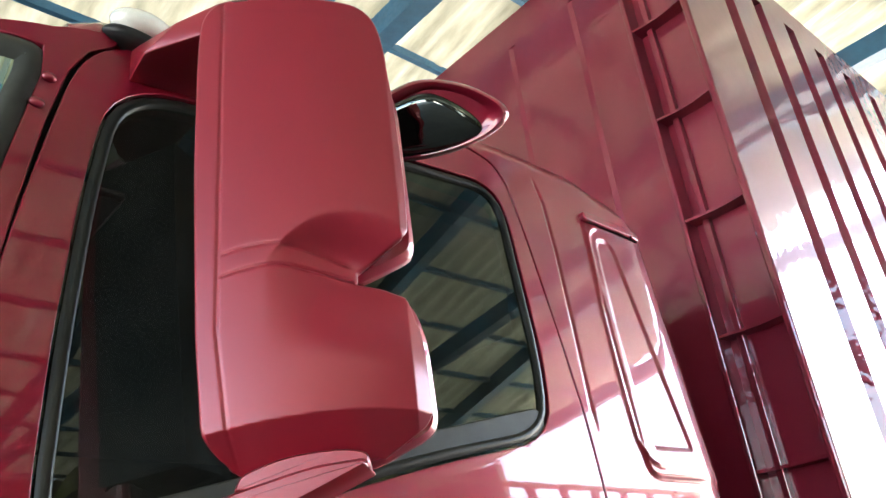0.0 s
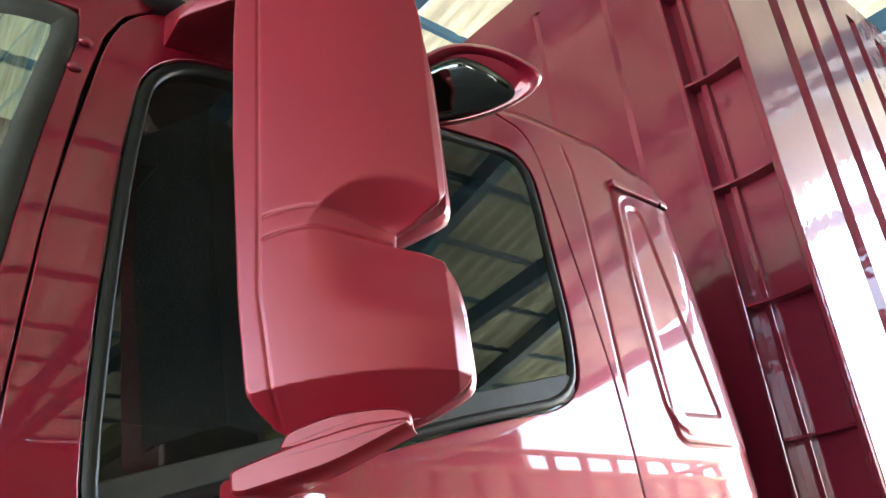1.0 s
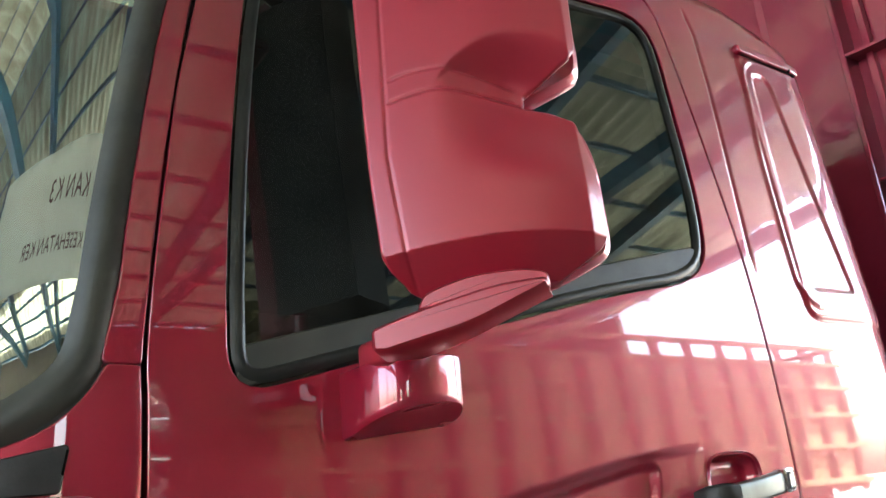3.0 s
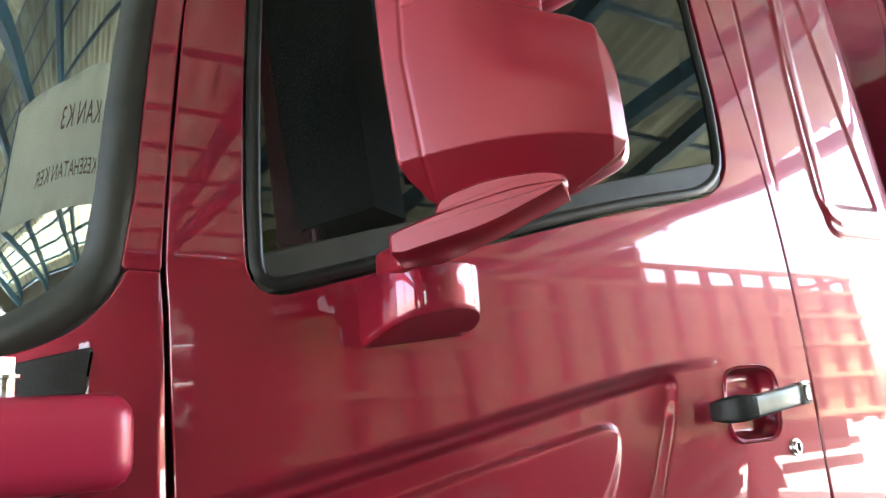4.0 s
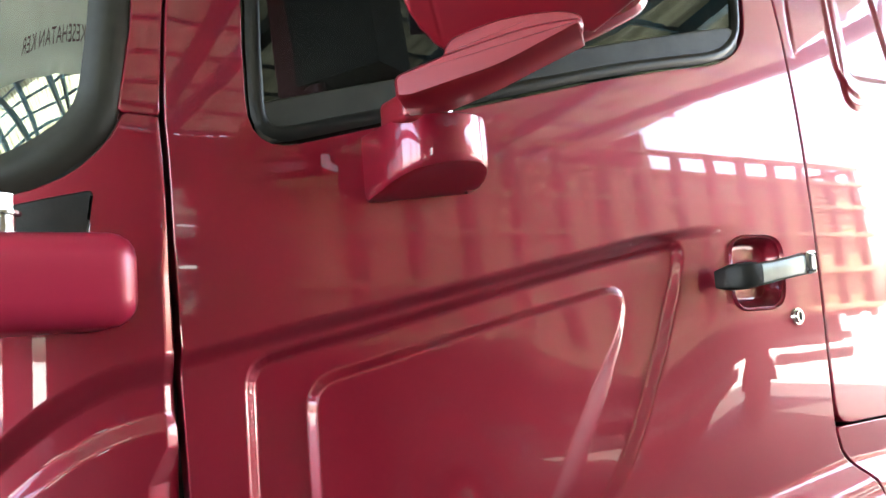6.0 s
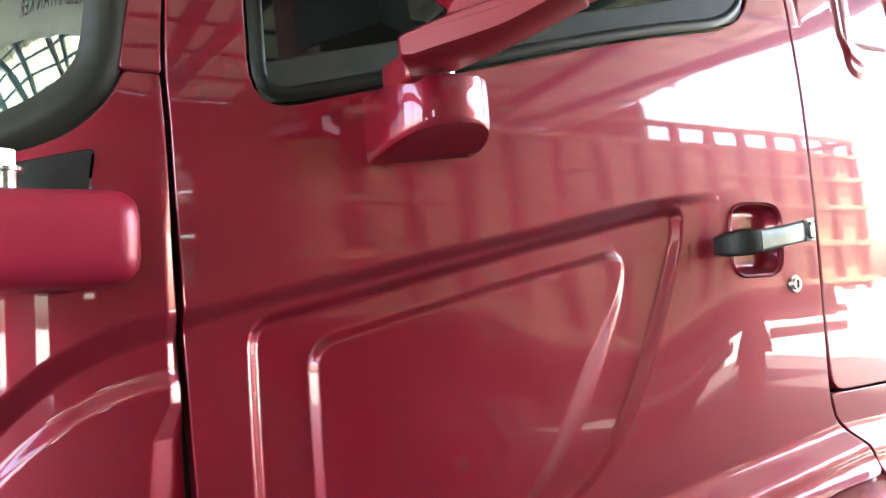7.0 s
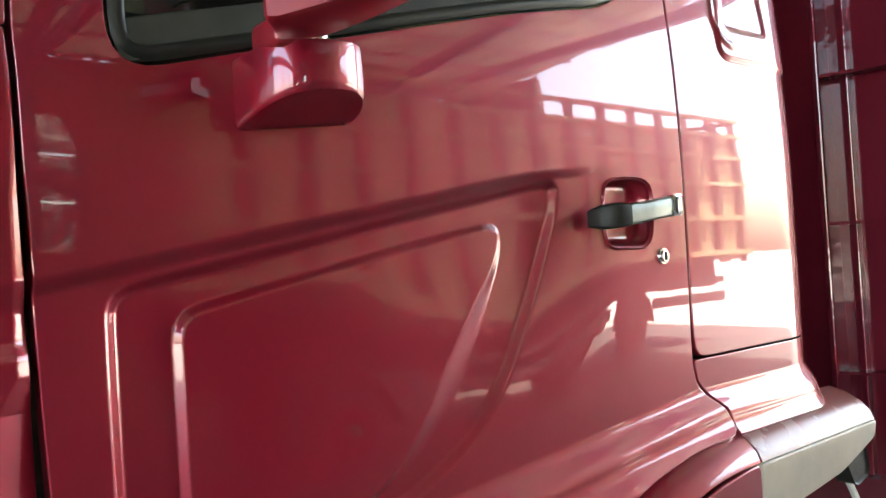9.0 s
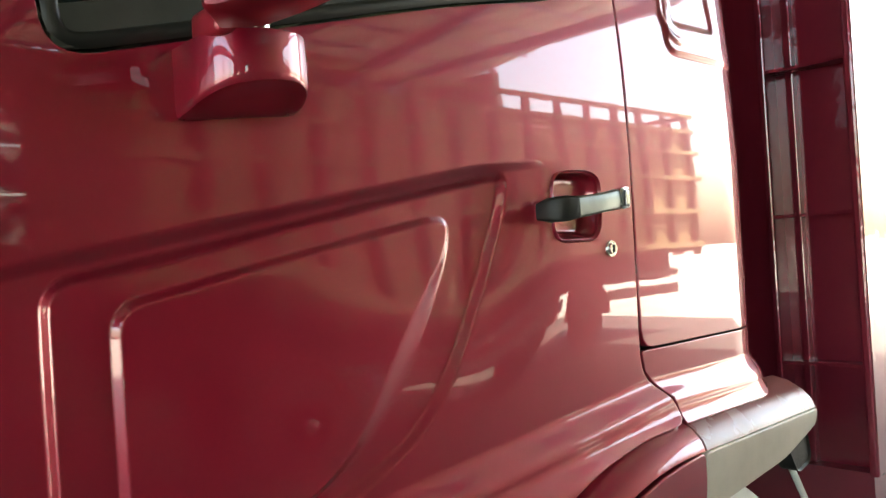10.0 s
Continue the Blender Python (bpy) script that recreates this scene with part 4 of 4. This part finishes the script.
bm = bmesh.new()
x = HX0
for a, b, lo, hi in ((-10.5, -8.6, 0.0, 3.4), (-4.5, -3.3, 2.0, 4.3), (3.35, 4.0, 2.2, 5.1), (HX1, HX1, 0.0, 0.0)):
    box(bm, (x, HY0 - 0.2, 0), (a, HY0, HZ))
    if b > a:
        box(bm, (a, HY0 - 0.2, 0), (b, HY0, lo))
        box(bm, (a, HY0 - 0.2, hi), (b, HY0, HZ))
    x = b
bmesh.ops.remove_doubles(bm, verts=bm.verts, dist=0.0005)
tagged(part("wall_far", bm, WALL), kind="structure", label="grey plastered wall with tall openings", category="wall")

# panes added in the third opening to weaken the light that comes through
m, mn, ml, mp = tree("dimming translucent pane")
mt = mn.new("ShaderNodeBsdfTranslucent")
ml.new(ramp(mn, ml, noisy(mn, ml, 1.6, 4.0, 0.6), [(0.42, (0.10, 0.10, 0.095)), (0.6, (0.42, 0.41, 0.38))]), mt.inputs[0])
ml.new(mt.outputs[0], mn["Material Output"].inputs[0])
for k, (xa, za, zb) in enumerate(((3.36, 2.21, 3.1), (3.36, 3.14, 4.1), (3.36, 4.14, 5.09))):
    part("pane", boxed((xa, HY0 - 0.11, za), (3.99, HY0 - 0.10, zb)), m, bpy.data.objects["wall_far"], "translucent pane added to dim the wall opening")


def beam(bm, a, b, w, h):
    a, b = Vector(a), Vector(b)
    d = b - a
    m = Matrix.Translation((a + b) / 2) @ d.to_track_quat("X", "Z").to_matrix().to_4x4()
    box(bm, (-d.length / 2, -w / 2, -h / 2), (d.length / 2, w / 2, h / 2), m=m)


for k in range(7):
    x = HX0 + 1.5 + k * 3.9
    truss = thing("roof_truss", "blue painted steel roof truss", "truss", "roof trusses", "structure")
    for side in (HY0, HY1):
        bm = bmesh.new()
        beam(bm, (x, side, HZ - 0.15), (x, RIDGE_Y, RIDGE_Z - 0.15), 0.2, 0.3)
        part("rafter", bm, BLUE, truss)
    bm = bmesh.new()
    beam(bm, (x, HY0, HZ - 0.5), (x, HY1, HZ - 0.5), 0.18, 0.22)
    part("tie_beam", bm, BLUE, truss)
for k in range(21):
    y = HY0 + 0.3 + k * 1.17
    z = HZ + (RIDGE_Z - HZ) * (1 - abs(y - RIDGE_Y) / 12) - 0.06
    bm = bmesh.new()
    beam(bm, (HX0, y, z), (HX1, y, z), 0.06, 0.10)
    tagged(part("purlin", bm, BLUE), label="blue steel roof purlin", category="purlin", group="roof purlins", kind="structure")
for x in (HX0 + 1.5, HX0 + 9.3, HX0 + 17.1, HX0 + 24.9):
    for y in (HY0 + 0.1, HY1 - 0.15):
        bm = bmesh.new()
        box(bm, (x - 0.12, y - 0.12, 0), (x + 0.12, y + 0.12, HZ - 0.1), 0.01)
        tagged(part("hall_column", bm, BLUE), label="blue painted steel hall column", category="column", group="hall columns", kind="structure")

# ---- the other truck across the hall ----
other = thing("trailer", "parked trailer with a high yellowish slatted timber body", "trailer")
OY, OX0, OX1, OBACK = -6.5, 2.6, 12.65, -8.9
part("deck", boxed((OX0, OBACK, 1.36), (OX1, OY, 1.46), 0.01), DARKWOOD, other)
for k in range(11):
    z = 1.47 + k * 0.207
    part("plank", boxed((OX0, OY - 0.07, z), (OX1, OY - 0.04, z + 0.197), 0.004, 1), WOOD, other)
    part("plank", boxed((OX0, OBACK + 0.04, z), (OX1, OBACK + 0.07, z + 0.197), 0.004, 1), WOOD, other)
    # one more back plank, added to hide bright sky behind the open top row
    if k == 10:
        part("plank", boxed((OX0, OBACK + 0.04, z + 0.207), (OX1, OBACK + 0.07, z + 0.404), 0.004, 1), WOOD, other)
    part("plank", boxed((OX1 - 0.07, OBACK + 0.08, z), (OX1 - 0.04, OY - 0.08, z + 0.197), 0.004, 1), WOOD, other)
for k in range(15):
    x = OX0 + 0.02 + k * 0.7
    part("upright", boxed((x, OY - 0.04, 1.30), (x + 0.13, OY + 0.035, 4.16), 0.01), DARKWOOD, other)
    part("upright", boxed((x, OBACK - 0.035, 1.30), (x + 0.13, OBACK + 0.04, 4.16), 0.01), DARKWOOD, other)
for k in range(4):
    y = OBACK + 0.35 + k * 0.52
    part("upright", boxed((OX1 - 0.04, y, 1.30), (OX1 + 0.03, y + 0.12, 4.16), 0.01), DARKWOOD, other)
for z in (1.42, 2.0, 2.62, 3.2, 3.70, 4.06):
    part("rail", boxed((OX0 - 0.05, OY - 0.03, z), (OX1 + 0.05, OY + 0.055, z + 0.09), 0.01), WOOD, other)
    part("rail", boxed((OX1 - 0.03, OBACK, z), (OX1 + 0.05, OY - 0.05, z + 0.09), 0.01), WOOD, other)
part("rail", boxed((OX0 - 0.05, OBACK - 0.05, 4.06), (OX1 - 0.05, OBACK + 0.03, 4.15), 0.01), WOOD, other)
part("bulkhead", boxed((OX0, OBACK + 0.1, 1.46), (OX0 + 0.05, OY - 0.1, 3.9), 0.01), DARKWOOD, other)
STEEL = surface("dusty grey steel", (0.07, 0.06, 0.055), (0.12, 0.105, 0.095), 4, (0.5, 0.7))
for xa, xb, za in ((3.6, 5.4, 0.62), (5.7, 8.3, 0.70), (10.2, 12.2, 0.66)):
    part("side_guard", boxed((xa, OY - 0.30, za), (xb, OY - 0.24, za + 0.16), 0.02, 2), STEEL, other, "dusty grey steel side guard")
    part("side_guard", boxed((xa, OY - 0.30, za + 0.30), (xb, OY - 0.24, za + 0.42), 0.02, 2), STEEL, other, "dusty grey steel side guard")
part("chassis", boxed((OX0, OBACK + 0.5, 0.9), (OX1 - 0.3, OY - 0.5, 1.36)), DARK, other)
for x in (9.25, 4.2):
    road_wheel(x, OY - 0.34, OY - 0.06, other)
    road_wheel(x, OBACK + 0.34, OBACK + 0.06, other)
for xa in (8.6, 3.55):
    bm = bmesh.new()
    loft(bm, [[(xa + 0.65 + r * math.cos(a), y, 0.5 + r * math.sin(a)) for r, a in [(0.64, math.pi * j / 16) for j in range(17)] + [(0.62, math.pi * j / 16) for j in range(16, -1, -1)]] for y in (OY - 0.36, OY - 0.04)])
    part("mudguard", bm, STEEL, other, "curved grey steel mudguard", smooth=True, angle=40)

# tarpaulin rolled on the front of the timber body
TARP = surface("olive green tarpaulin", (0.075, 0.085, 0.012), (0.12, 0.13, 0.022), 4, (0.6, 0.8), bump=0.01, bump_scale=9)
bm = bmesh.new()
loft(bm, [[(x, -7.5 + (1.0 + 0.03 * math.sin(5 * x)) * math.cos(a), 4.16 + (0.36 + 0.04 * math.sin(3.1 * x + 1)) * max(0.0, math.sin(a))) for a in [2 * math.pi * j / 24 for j in range(24)]] for x in [2.7 + 0.1 * k for k in range(29)]])
tagged(part("tarpaulin", bm, TARP, smooth=True, angle=60), "olive green tarpaulin bundled on top of a timber body", "tarpaulin")

# ---- safety banner ----
BANNER = surface("white banner cloth", (0.70, 0.71, 0.69), (0.80, 0.81, 0.79), 3, (0.7, 0.9), bump=0.004, bump_scale=4)
INK = surface("dark banner print", (0.03, 0.035, 0.05), (0.05, 0.055, 0.07), 10, (0.7, 0.9))
BAN = pose(-1.4, -3.3, 0.0, 0, 0, -22)
bm = bmesh.new()
rows = []
for i in range(33):
    u = -2.2 + 3.5 * i / 32
    rows.append([bm.verts.new(BAN @ Vector((u, 0.03 * math.sin(3.1 * u + 0.5 * v) * (0.4 + v * 0.3), 3.36 + 0.845 * v))) for v in [j / 8 * 1.5 for j in range(9)]])
for a, b in zip(rows, rows[1:]):
    for j in range(8):
        bm.faces.new((a[j], b[j], b[j + 1], a[j + 1]))
bmesh.ops.solidify(bm, geom=bm.faces[:], thickness=0.004)
banner = tagged(part("banner", bm, BANNER, smooth=True, angle=60), "white cloth safety banner with dark print hung between posts", "banner")


def lettering(text, u, z, size):
    """Each character as a part of its own, set from the start u against the u axis."""
    for ch in text:
        if ch == " ":
            u -= 0.3 * size
            continue
        c = bpy.data.curves.new("letter", "FONT")
        c.body, c.size, c.extrude = ch, size, 0.003
        tmp = new("letter", c)
        me = bpy.data.meshes.new_from_object(tmp.evaluated_get(bpy.context.evaluated_depsgraph_get()))
        bpy.data.objects.remove(tmp)
        me.materials.append(INK)
        ob = new("letter", me)
        ob.parent = banner
        ob.matrix_world = BAN @ pose(u, 0.06, z, 90, 0, 180)
        u -= max(v.co.x for v in me.vertices) + 0.06 * size


lettering("KAN K3", 0.46, 4.07, 0.31)
lettering("KESEHATAN KER", 0.50, 3.6, 0.21)
for u in (-2.22, 1.32):
    bm = bmesh.new()
    rod(bm, BAN @ Vector((u, 0, 0)), BAN @ Vector((u, 0, 4.7)), 0.03, 16)
    tagged(part("banner_post", bm, BLUE, smooth=True), "blue steel post holding a banner", "post", "banner posts")
